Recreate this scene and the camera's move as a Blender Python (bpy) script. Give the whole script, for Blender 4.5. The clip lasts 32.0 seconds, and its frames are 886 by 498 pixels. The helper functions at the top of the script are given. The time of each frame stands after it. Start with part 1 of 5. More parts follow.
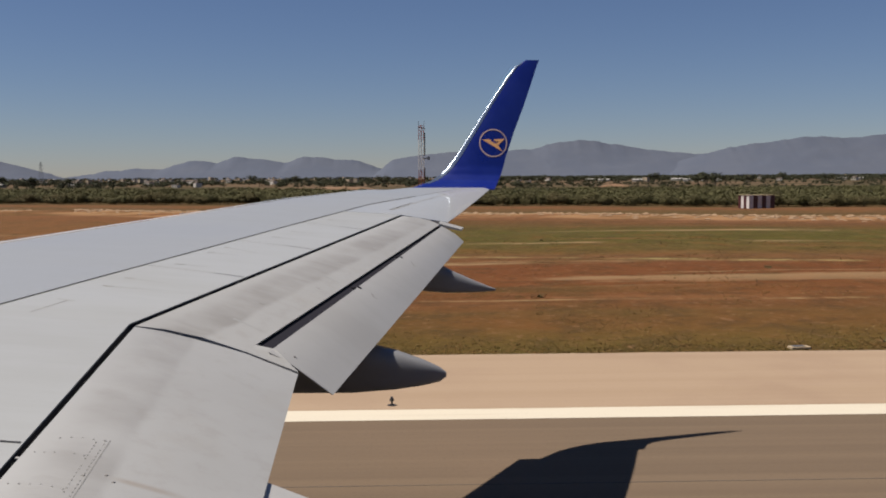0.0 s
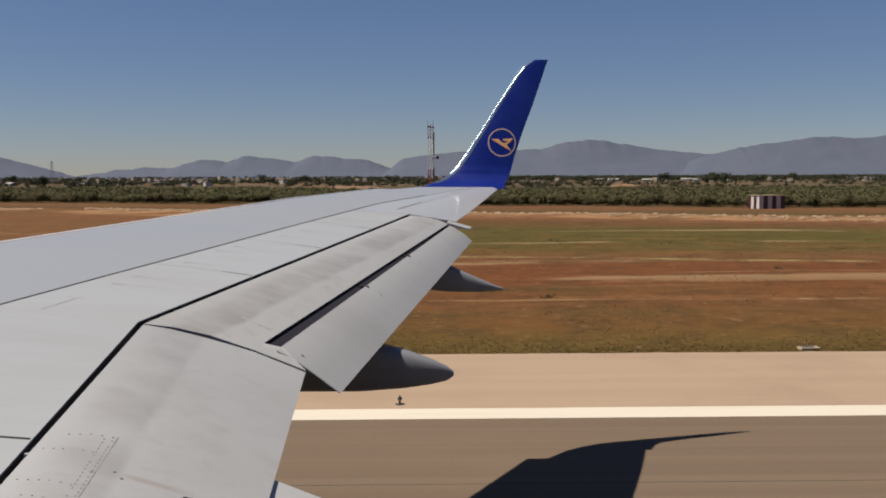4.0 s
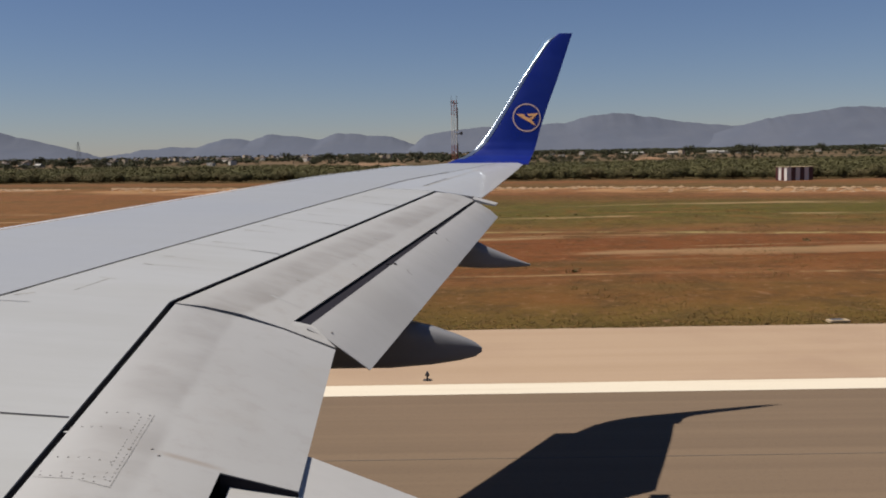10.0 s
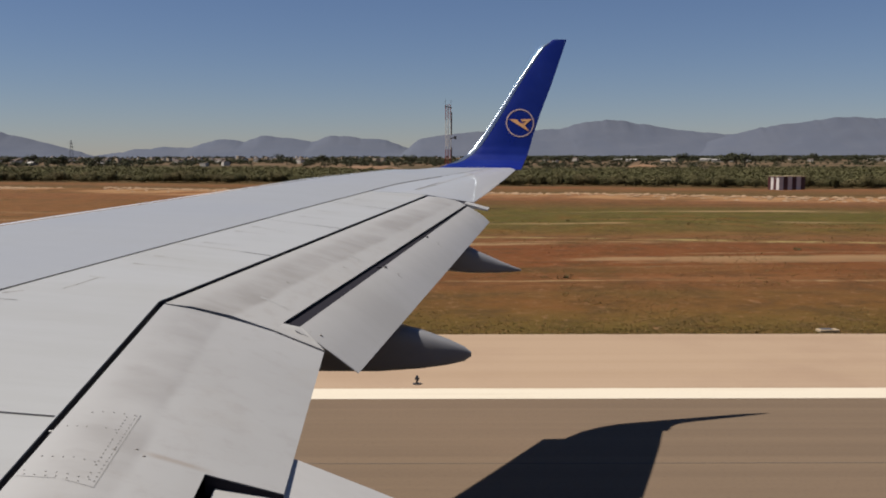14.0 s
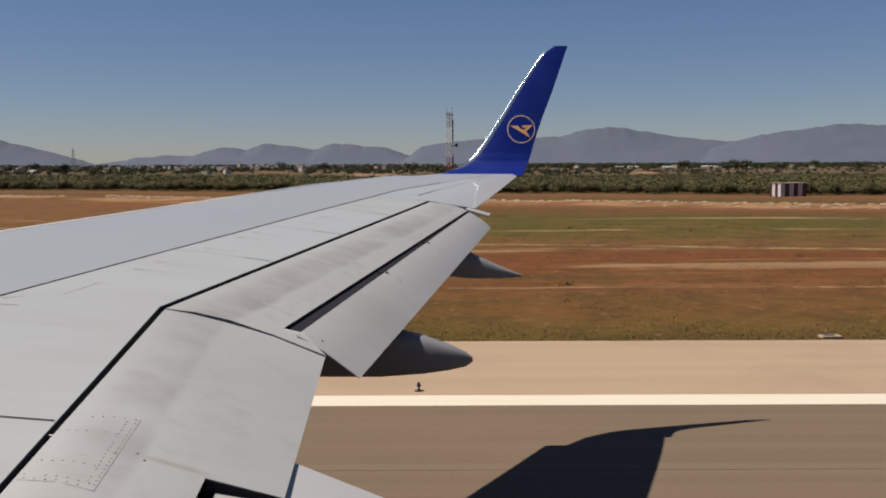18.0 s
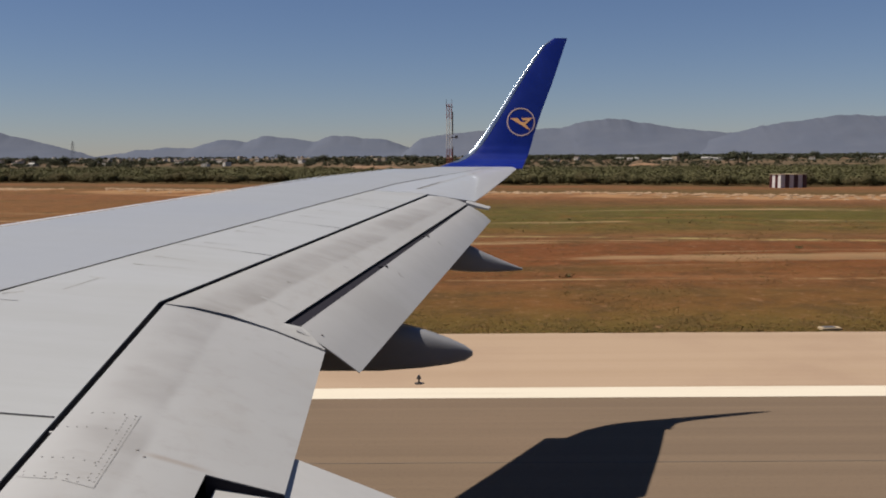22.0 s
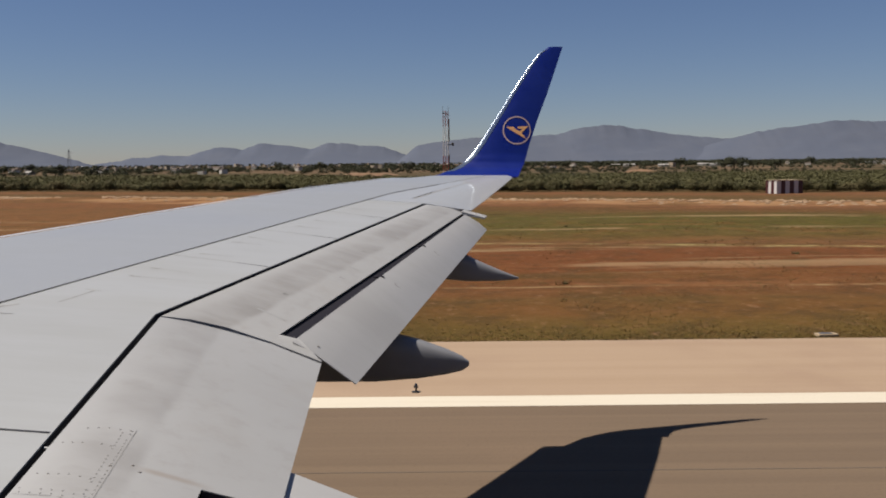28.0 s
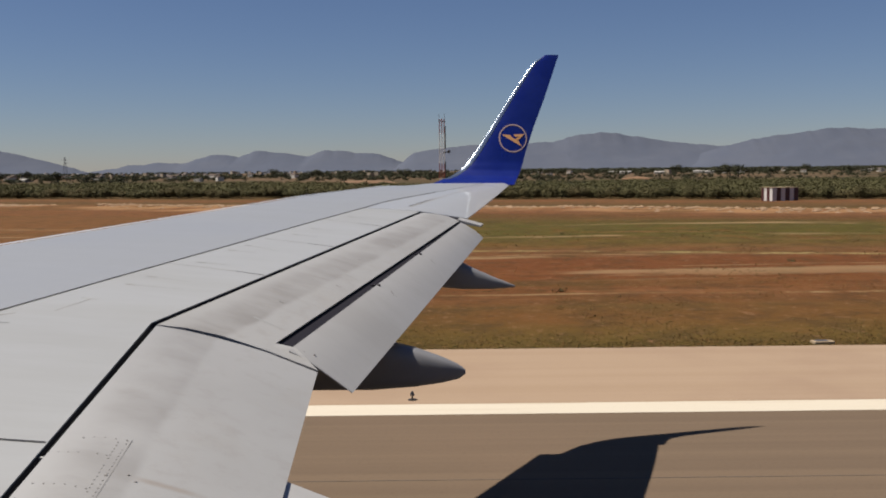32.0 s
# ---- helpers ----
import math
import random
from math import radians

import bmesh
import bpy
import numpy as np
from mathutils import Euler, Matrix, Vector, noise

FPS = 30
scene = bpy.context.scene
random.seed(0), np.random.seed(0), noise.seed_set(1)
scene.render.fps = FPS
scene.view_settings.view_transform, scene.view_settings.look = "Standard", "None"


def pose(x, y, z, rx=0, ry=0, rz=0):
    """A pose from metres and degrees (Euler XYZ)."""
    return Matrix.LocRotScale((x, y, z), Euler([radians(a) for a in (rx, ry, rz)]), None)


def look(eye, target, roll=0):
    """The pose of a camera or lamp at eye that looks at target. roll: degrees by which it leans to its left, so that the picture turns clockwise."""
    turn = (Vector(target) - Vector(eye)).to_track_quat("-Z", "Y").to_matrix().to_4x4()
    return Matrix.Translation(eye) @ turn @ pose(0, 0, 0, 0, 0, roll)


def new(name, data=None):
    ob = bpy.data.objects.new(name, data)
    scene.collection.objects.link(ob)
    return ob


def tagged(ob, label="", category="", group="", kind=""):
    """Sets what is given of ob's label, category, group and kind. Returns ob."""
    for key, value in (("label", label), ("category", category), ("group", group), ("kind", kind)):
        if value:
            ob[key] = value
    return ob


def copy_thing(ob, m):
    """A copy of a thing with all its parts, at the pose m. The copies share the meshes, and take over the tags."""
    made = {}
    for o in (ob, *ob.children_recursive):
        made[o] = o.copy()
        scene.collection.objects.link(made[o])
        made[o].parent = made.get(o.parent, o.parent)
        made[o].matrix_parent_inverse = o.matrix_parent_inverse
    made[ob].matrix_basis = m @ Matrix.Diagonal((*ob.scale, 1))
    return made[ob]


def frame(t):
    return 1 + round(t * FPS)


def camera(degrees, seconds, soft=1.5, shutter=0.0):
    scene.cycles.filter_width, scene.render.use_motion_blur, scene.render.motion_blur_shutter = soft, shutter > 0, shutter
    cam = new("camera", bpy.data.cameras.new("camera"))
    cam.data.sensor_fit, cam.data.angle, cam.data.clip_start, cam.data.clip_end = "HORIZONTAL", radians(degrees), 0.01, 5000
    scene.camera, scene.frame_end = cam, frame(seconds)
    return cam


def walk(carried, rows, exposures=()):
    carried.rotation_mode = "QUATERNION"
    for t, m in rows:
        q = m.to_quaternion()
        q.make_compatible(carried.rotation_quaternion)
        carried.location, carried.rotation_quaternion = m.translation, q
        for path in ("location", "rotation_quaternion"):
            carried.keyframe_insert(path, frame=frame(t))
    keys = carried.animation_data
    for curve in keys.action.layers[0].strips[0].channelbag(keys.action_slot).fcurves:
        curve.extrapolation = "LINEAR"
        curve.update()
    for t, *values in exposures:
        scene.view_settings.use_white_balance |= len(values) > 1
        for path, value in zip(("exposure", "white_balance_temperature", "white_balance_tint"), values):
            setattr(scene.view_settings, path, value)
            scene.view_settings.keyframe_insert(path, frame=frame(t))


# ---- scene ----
cam = camera(50.3, 32.0, soft=1.9)

PATH = [  # seconds, eye, degrees down, to the right, leaning
    (0.0, -0.007, 0.038, 5.017, 4.19, 1.63, -0.34),
    (0.5, -0.010, 0.022, 5.016, 4.17, 1.65, -0.27),
    (1.0, 0.002, 0.039, 5.011, 4.02, 1.55, -0.29),
    (1.5, -0.002, 0.027, 5.016, 4.09, 1.57, -0.27),
    (2.0, -0.010, 0.028, 5.021, 4.10, 1.59, -0.28),
    (2.5, -0.014, 0.039, 5.017, 4.28, 1.43, -0.42),
    (3.0, -0.011, 0.035, 5.020, 4.35, 1.29, -0.35),
    (3.5, 0.006, 0.031, 5.018, 4.28, 1.11, -0.42),
    (5.5, -0.001, -0.007, 5.005, 4.01, 1.24, 0.82),
    (6.0, 0.003, 0.010, 4.998, 3.88, 1.30, 0.80),
    (6.5, -0.000, 0.017, 5.010, 5.27, 1.17, 1.03),
    (7.0, 0.000, -0.000, 5.025, 5.60, 0.93, 0.23),
    (7.5, -0.006, 0.023, 5.005, 4.07, 1.23, 0.44),
    (8.0, -0.006, -0.010, 5.019, 6.12, 0.51, 0.67),
    (8.5, -0.027, 0.014, 5.040, 6.12, -0.72, -1.52),
    (9.0, -0.016, 0.005, 5.040, 5.73, -0.69, -1.31),
    (9.5, -0.010, -0.006, 5.042, 5.88, -0.60, -0.79),
    (10.0, -0.017, 0.008, 5.024, 5.66, -0.44, -0.99),
    (10.5, -0.011, 0.008, 5.022, 5.99, -0.47, -0.34),
    (11.0, -0.020, 0.029, 5.023, 5.12, -0.30, -0.27),
    (11.5, -0.007, 0.015, 5.022, 5.38, -0.37, -0.02),
    (12.0, -0.020, 0.020, 5.018, 5.69, -0.31, -0.20),
    (12.5, 0.002, 0.002, 5.019, 5.38, -0.08, 0.01),
    (13.0, -0.008, 0.005, 5.008, 4.99, 0.05, -0.13),
    (13.5, -0.008, 0.022, 5.012, 5.17, 0.04, -0.18),
    (14.0, -0.002, 0.006, 5.025, 5.42, 0.03, -0.09),
    (14.5, -0.003, 0.017, 5.015, 5.28, 0.11, -0.12),
    (16.5, 0.002, 0.016, 5.019, 5.21, 0.01, -0.27),
    (17.0, 0.017, 0.002, 5.018, 5.18, -0.08, -0.14),
    (17.5, 0.012, 0.017, 5.004, 4.93, -0.10, -0.16),
    (18.0, 0.002, 0.013, 5.002, 4.96, -0.07, -0.22),
    (18.5, 0.008, 0.026, 5.012, 5.33, -0.03, -0.13),
    (19.0, 0.007, 0.016, 5.002, 5.02, -0.00, -0.20),
    (19.5, 0.014, 0.003, 5.008, 5.30, -0.11, -0.17),
    (20.0, 0.015, -0.007, 5.013, 5.23, -0.11, -0.12),
    (20.5, 0.017, 0.004, 5.019, 5.04, 0.07, -0.22),
    (21.0, 0.017, 0.012, 4.999, 5.02, 0.07, -0.04),
    (21.5, 0.001, 0.026, 5.006, 5.08, 0.10, -0.28),
    (22.0, 0.004, 0.022, 5.020, 5.45, -0.07, -0.33),
    (22.5, 0.006, 0.022, 5.024, 5.27, -0.15, -0.25),
    (23.0, 0.010, 0.019, 5.020, 5.30, -0.17, -0.33),
    (23.5, 0.009, 0.017, 5.035, 5.34, -0.06, -0.29),
    (24.0, 0.017, 0.013, 5.022, 5.06, -0.08, -0.32),
    (24.5, 0.003, 0.018, 5.031, 5.33, -0.02, -0.34),
    (25.0, 0.007, 0.011, 5.025, 4.99, 0.04, -0.33),
    (25.5, 0.004, 0.034, 5.014, 4.90, 0.10, -0.34),
    (27.5, 0.018, -0.015, 5.054, 5.20, 0.05, -0.49),
    (28.0, 0.013, 0.017, 5.054, 5.04, 0.12, -0.54),
    (28.5, 0.005, 0.018, 5.042, 4.85, 0.20, -0.59),
    (29.0, 0.009, 0.018, 5.057, 5.14, 0.15, -0.67),
    (29.5, 0.019, 0.012, 5.049, 4.86, 0.11, -0.48),
    (30.0, 0.018, 0.013, 5.039, 4.80, 0.17, -0.50),
    (30.5, 0.018, 0.011, 5.068, 5.21, 0.15, -0.56),
    (31.0, 0.026, -0.006, 5.038, 4.22, 0.29, -0.42),
    (31.5, 0.024, 0.001, 5.053, 4.52, 0.25, -0.46),
    (32.0, 0.013, 0.013, 5.063, 4.60, 0.35, -0.55),
]


def eye_row(t, x, y, z, down, right, lean):
    d, r = radians(down), radians(right)
    way = Vector((math.sin(r) * math.cos(d), math.cos(r) * math.cos(d), -math.sin(d)))
    return t, look((x, y, z), Vector((x, y, z)) + way, lean)


walk(cam, [eye_row(*row) for row in PATH], [(0.0, 0.55, 6650, 11), (32.0, 0.55, 6650, 11)])

# ---- light: a high sun ahead of the wing, a hazy clear sky ----
SUN_WAY = Vector((0.575, 0.055, -1.0)).normalized()
sun = new("sun", bpy.data.lights.new("sun", "SUN"))
sun.data.energy, sun.data.angle, sun.data.color = 5.0, radians(0.53), (1.0, 0.94, 0.86)
sun.matrix_world = look((-60, -10, 90), Vector((-60, -10, 90)) + SUN_WAY)
tagged(sun, "midday sun", "sun", kind="structure")

world = bpy.data.worlds.new("sky")
scene.world = world
world.use_nodes = True
wn = world.node_tree
sky = wn.nodes.new("ShaderNodeTexSky")
sky.sky_type, sky.sun_disc = "NISHITA", False
sky.sun_elevation, sky.sun_rotation = math.asin(-SUN_WAY.z), math.atan2(-SUN_WAY.x, -SUN_WAY.y)
sky.altitude, sky.air_density, sky.dust_density, sky.ozone_density = 2500, 1.3, 1.0, 6.0
wn.nodes["Background"].inputs["Strength"].default_value = 0.051
haze = wn.nodes.new("ShaderNodeMix")  # a bluer cast over the whole sky
haze.data_type, haze.blend_type = "RGBA", "MULTIPLY"
haze.inputs["Factor"].default_value = 1.0
haze.inputs[7].default_value = (0.757, 0.728, 0.81, 1)
wn.links.new(sky.outputs["Color"], haze.inputs[6])
wn.links.new(haze.outputs[2], wn.nodes["Background"].inputs["Color"])


# ---- materials ----
class Nodes:
    """A material under construction."""

    def __init__(self, name, rough=0.6, metal=0.0, coat=0.0):
        self.m = bpy.data.materials.new(name)
        self.m.use_nodes = True
        self.t = self.m.node_tree
        self.b = self.t.nodes["Principled BSDF"]
        self.b.inputs["Roughness"].default_value = rough
        self.b.inputs["Metallic"].default_value = metal
        self.b.inputs["Coat Weight"].default_value = coat
        self.b.inputs["Coat Roughness"].default_value = 0.08

    def put(self, sock, v):
        if isinstance(v, bpy.types.NodeSocket):
            self.t.links.new(v, sock)
        elif isinstance(v, tuple) and len(v) == 3 and sock.type == "RGBA":
            sock.default_value = (*v, 1)
        else:
            sock.default_value = v

    def coords(self, scale=(1, 1, 1), world_space=False):
        if world_space:
            src = self.t.nodes.new("ShaderNodeNewGeometry").outputs["Position"]
        else:
            src = self.t.nodes.new("ShaderNodeTexCoord").outputs["Object"]
        mp = self.t.nodes.new("ShaderNodeMapping")
        mp.inputs["Scale"].default_value = scale
        self.t.links.new(src, mp.inputs["Vector"])
        return mp.outputs["Vector"]

    def noise(self, vec, scale, detail=6, rough=0.6, warp=0.0):
        n = self.t.nodes.new("ShaderNodeTexNoise")
        n.inputs["Scale"].default_value, n.inputs["Detail"].default_value = scale, detail
        n.inputs["Roughness"].default_value, n.inputs["Distortion"].default_value = rough, warp
        self.t.links.new(vec, n.inputs["Vector"])
        return n.outputs["Fac"]

    def math(self, op, a, b=0.0, c=0.0):
        n = self.t.nodes.new("ShaderNodeMath")
        n.operation = op
        for s, v in zip(n.inputs, (a, b, c)):
            self.put(s, v)
        return n.outputs[0]

    def span(self, v, a, b, lo=0.0, hi=1.0):
        n = self.t.nodes.new("ShaderNodeMapRange")
        n.interpolation_type = "SMOOTHSTEP"
        for s, x in zip(n.inputs, (v, a, b, lo, hi)):
            self.put(s, x)
        return n.outputs[0]

    def mix(self, fac, a, b, blend="MIX"):
        n = self.t.nodes.new("ShaderNodeMix")
        n.data_type, n.blend_type = "RGBA", blend
        self.put(n.inputs["Factor"], fac)
        self.put(n.inputs[6], a)
        self.put(n.inputs[7], b)
        return n.outputs[2]

    def ramp(self, fac, stops):
        n = self.t.nodes.new("ShaderNodeValToRGB")
        el = n.color_ramp.elements
        while len(el) < len(stops):
            el.new(0.5)
        for e, (p, c) in zip(el, stops):
            e.position, e.color = p, (*c, 1)
        self.put(n.inputs["Fac"], fac)
        return n.outputs["Color"]

    def axis(self, vec, i):
        n = self.t.nodes.new("ShaderNodeSeparateXYZ")
        self.t.links.new(vec, n.inputs[0])
        return n.outputs[i]

    def random(self):
        return self.t.nodes.new("ShaderNodeObjectInfo").outputs["Random"]

    def island(self):
        return self.t.nodes.new("ShaderNodeNewGeometry").outputs["Random Per Island"]

    def bump(self, height, strength=0.3, dist=0.02):
        n = self.t.nodes.new("ShaderNodeBump")
        n.inputs["Strength"].default_value, n.inputs["Distance"].default_value = strength, dist
        self.t.links.new(height, n.inputs["Height"])
        self.t.links.new(n.outputs[0], self.b.inputs["Normal"])

    def done(self, colour):
        self.put(self.b.inputs["Base Color"], colour)
        return self.m


def worn(name, c, dirt, rough=0.6, metal=0.0, coarse=0.6, fine=25.0, amount=0.5, stretch=(1, 1, 1), bump=0.15, coat=0.0):
    """Paint or bare stuff with soft stains and fine grain."""
    n = Nodes(name, rough, metal, coat)
    v = n.coords(stretch)
    big, small = n.noise(v, coarse, 5), n.noise(v, fine, 4)
    col = n.mix(n.math("MULTIPLY", n.span(big, 0.42, 0.72), amount), c, dirt)
    col = n.mix(n.math("MULTIPLY", n.span(small, 0.45, 0.7), 0.25 * amount), col, dirt)
    n.put(n.b.inputs["Roughness"], n.span(big, 0.3, 0.7, rough * 0.85, min(1, rough * 1.15)))
    if bump:
        n.bump(small, bump, 0.003)
    return n.done(col)


M = {}
M["wing_grey"] = worn("wing_grey_paint", (0.296, 0.302, 0.297), (0.250, 0.252, 0.242), 0.34, coarse=0.35, fine=9, amount=0.8, stretch=(0.35, 1.6, 1), bump=0.02)
M["box_grey"] = worn("wing_box_paint", (0.237, 0.247, 0.257), (0.212, 0.222, 0.232), 0.36, coarse=0.3, fine=6, amount=0.6, stretch=(0.6, 1.0, 1), bump=0.015)


def sooty(name, slope, offset, amount, rust):
    """Grey flap paint with a smudged band of soot that follows the hinge line, and one rusty trickle."""
    n = Nodes(name, 0.4)
    v = n.coords()
    u = n.math("SUBTRACT", n.axis(v, 0), n.math("ADD", n.math("MULTIPLY", n.axis(v, 1), slope), offset))
    wob = n.math("MULTIPLY", n.math("SUBTRACT", n.noise(v, 2.2, 4), 0.5), 0.10)
    uw = n.math("ADD", u, wob)
    along = n.noise(n.coords((1.0, 1.9, 1)), 1.3, 4, 0.55, 0.2)
    band = n.math("MULTIPLY", n.span(uw, 0.02, 0.24), n.span(uw, 0.48, 0.42))
    col = n.mix(n.math("MULTIPLY", n.span(n.noise(v, 0.9, 5), 0.38, 0.7), 0.45), (0.303, 0.302, 0.293), (0.262, 0.258, 0.246))
    dirt = n.math("MULTIPLY", band, n.span(along, 0.26, 0.74, 0.12, 1.0))
    col = n.mix(n.math("MULTIPLY", dirt, amount), col, (0.188, 0.178, 0.164))
    smear = n.math("MULTIPLY", band, n.span(n.noise(n.coords((0.9, 4.5, 1)), 2.0, 4, 0.6), 0.52, 0.72))
    col = n.mix(n.math("MULTIPLY", smear, amount * 0.32), col, (0.172, 0.160, 0.145))
    fade = n.math("MULTIPLY", n.span(uw, 0.34, 0.50), n.span(n.noise(v, 1.7, 5), 0.5, 0.72))
    col = n.mix(n.math("MULTIPLY", fade, 0.25), col, (0.256, 0.235, 0.201))
    drip = n.math("MULTIPLY", n.span(n.noise(n.coords((0.25, 9.0, 1)), 1.2, 4), 0.62, 0.74), n.span(u, 0.0, 0.3))
    col = n.mix(n.math("MULTIPLY", drip, 0.22), col, (0.220, 0.201, 0.171))
    blot = n.math("MULTIPLY", n.span(n.noise(v, 5.5, 6, 0.72), 0.50, 0.68), n.span(uw, 0.0, 0.2))
    col = n.mix(n.math("MULTIPLY", blot, 0.22), col, (0.205, 0.188, 0.165))
    if rust:  # start, end across the chord and the station of the trickle
        xa, xb, ya = rust
        side = n.math("SUBTRACT", n.axis(v, 1), n.math("ADD", n.math("MULTIPLY", n.axis(v, 0), 0.111), ya))
        thin = n.span(n.math("ABSOLUTE", n.math("ADD", side, n.math("MULTIPLY", wob, 0.15))), 0.042, 0.004)
        run = n.math("MULTIPLY", n.math("MULTIPLY", thin, n.span(n.axis(v, 0), xa, xa + 0.12)), n.span(n.axis(v, 0), xb + 0.08, xb - 0.1))
        col = n.mix(n.math("MULTIPLY", run, 0.5), col, (0.213, 0.171, 0.128))
    return n.done(col)


M["flap_grey"] = sooty("outboard_flap_paint", 0.2985, -4.125, 0.76, None)
M["inboard_grey"] = sooty("inboard_flap_paint", -0.087, -1.48, 0.50, (-1.43, -1.10, 4.406))
M["aft_grey"] = worn("aft_flap_paint", (0.338, 0.335, 0.324), (0.268, 0.262, 0.248), 0.38, coarse=0.6, fine=12, amount=0.5, stretch=(0.6, 1.5, 1), bump=0.02)
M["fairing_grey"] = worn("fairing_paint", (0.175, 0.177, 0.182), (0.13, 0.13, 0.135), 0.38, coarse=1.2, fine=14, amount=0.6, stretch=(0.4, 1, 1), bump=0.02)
M["seal"] = worn("dark_rubber_seal", (0.012, 0.012, 0.014), (0.030, 0.028, 0.026), 0.7, bump=0)
M["faint_seal"] = worn("weathered_sealant", (0.183, 0.180, 0.171), (0.256, 0.250, 0.238), 0.6, coarse=3, amount=0.8, bump=0)
# shade inside the flap slots and gaps is put into this near-black colour
M["cove"] = worn("dark_cove_shade", (0.017, 0.016, 0.021), (0.021, 0.020, 0.025), 0.8)
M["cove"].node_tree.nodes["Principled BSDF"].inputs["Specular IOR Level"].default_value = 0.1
M["grime"] = worn("oily_grime", (0.165, 0.152, 0.137), (0.268, 0.262, 0.244), 0.5, coarse=4, amount=0.9, bump=0)
M["stain"] = worn("soft_grey_smudge", (0.165, 0.158, 0.145), (0.295, 0.293, 0.277), 0.5, coarse=9, fine=40, amount=1.0, bump=0)
M["faint_stain"] = worn("wiped_smudge", (0.276, 0.279, 0.272), (0.296, 0.300, 0.294), 0.5, coarse=7, fine=30, amount=1.0, bump=0)
M["rivet"] = worn("rivet_head", (0.150, 0.145, 0.137), (0.205, 0.195, 0.182), 0.5, bump=0)
M["blue"] = worn("deep_blue_gloss", (0.00128, 0.0088, 0.122), (0.00256, 0.0144, 0.147), 0.3, coarse=1.5, amount=0.5, bump=0.0, coat=0.5)
M["gold"] = worn("orange_yellow_paint", (0.56, 0.29, 0.12), (0.48, 0.24, 0.10), 0.4, bump=0)
M["ring"] = worn("dusty_pink_paint", (0.38, 0.27, 0.245), (0.33, 0.23, 0.21), 0.4, bump=0)
M["metal"] = worn("polished_leading_edge", (0.36, 0.42, 0.50), (0.32, 0.38, 0.46), 0.19, 0.9, coarse=2, fine=30, amount=0.5, bump=0.01)
M["tip_gloss"] = worn("glossy_tip_paint", (0.325, 0.332, 0.330), (0.290, 0.292, 0.286), 0.42, coarse=0.5, fine=9, amount=0.4, bump=0.0, coat=0.55)
M["tip_gloss"].node_tree.nodes["Principled BSDF"].inputs["Coat Roughness"].default_value = 0.05
# paler than the wing: the slat edge's sun highlight is in this colour
M["slat"] = worn("slat_highlight_paint", (0.40, 0.405, 0.41), (0.33, 0.335, 0.34), 0.28, coarse=0.8, fine=12, amount=0.5, bump=0.0)
M["hull"] = worn("fuselage_paint", (0.378, 0.378, 0.378), (0.305, 0.305, 0.305), 0.35, coarse=0.5, amount=0.4, bump=0.01)
M["tyre"] = worn("tyre_rubber", (0.020, 0.020, 0.020), (0.050, 0.045, 0.040), 0.85)
M["glass"] = worn("cabin_glass", (0.020, 0.022, 0.025), (0.030, 0.030, 0.030), 0.1, bump=0)


def asphalt_material():
    n = Nodes("sunlit_worn_asphalt", 0.85)
    n.b.inputs["Specular IOR Level"].default_value = 0.15
    v = n.coords((1, 1, 1), True)
    s = n.coords((0.012, 1.6, 1), True)
    streak, speck, cloud = n.noise(s, 1.0, 5, 0.65), n.noise(v, 14, 5, 0.75), n.noise(v, 0.09, 5)
    col = n.mix(n.span(streak, 0.36, 0.66), (0.109, 0.078, 0.052), (0.127, 0.091, 0.060))
    col = n.mix(n.math("MULTIPLY", n.span(cloud, 0.45, 0.7), 0.45), col, (0.138, 0.095, 0.063))
    col = n.mix(n.math("MULTIPLY", n.span(speck, 0.5, 0.72), 0.45), col, (0.070, 0.050, 0.037))
    n.bump(speck, 0.35, 0.01)
    return n.done(col)


def shoulder_material():
    n = Nodes("pale_tan_shoulder", 0.88)
    n.b.inputs["Specular IOR Level"].default_value = 0.15
    v = n.coords((1, 1, 1), True)
    s = n.coords((0.02, 0.9, 1), True)
    streak, speck, cloud = n.noise(s, 1.0, 5, 0.6), n.noise(v, 12, 5, 0.75), n.noise(v, 0.16, 6)
    col = n.mix(n.span(streak, 0.34, 0.68), (0.256, 0.184, 0.123), (0.278, 0.203, 0.139))
    col = n.mix(n.math("MULTIPLY", n.span(cloud, 0.46, 0.70), 0.6), col, (0.220, 0.151, 0.105))
    col = n.mix(n.math("MULTIPLY", n.span(speck, 0.52, 0.75), 0.35), col, (0.171, 0.122, 0.085))
    n.bump(speck, 0.3, 0.01)
    return n.done(col)


def line_material():
    n = Nodes("weathered_white_marking", 0.7)
    v = n.coords((1, 1, 1), True)
    s = n.coords((0.15, 3.0, 1), True)
    col = n.mix(n.span(n.noise(s, 1.0, 5, 0.7), 0.5, 0.75), (0.476, 0.427, 0.336), (0.390, 0.329, 0.244))
    col = n.mix(n.math("MULTIPLY", n.span(n.noise(v, 18, 4, 0.8), 0.56, 0.72), 0.5), col, (0.256, 0.201, 0.146))
    return n.done(col)


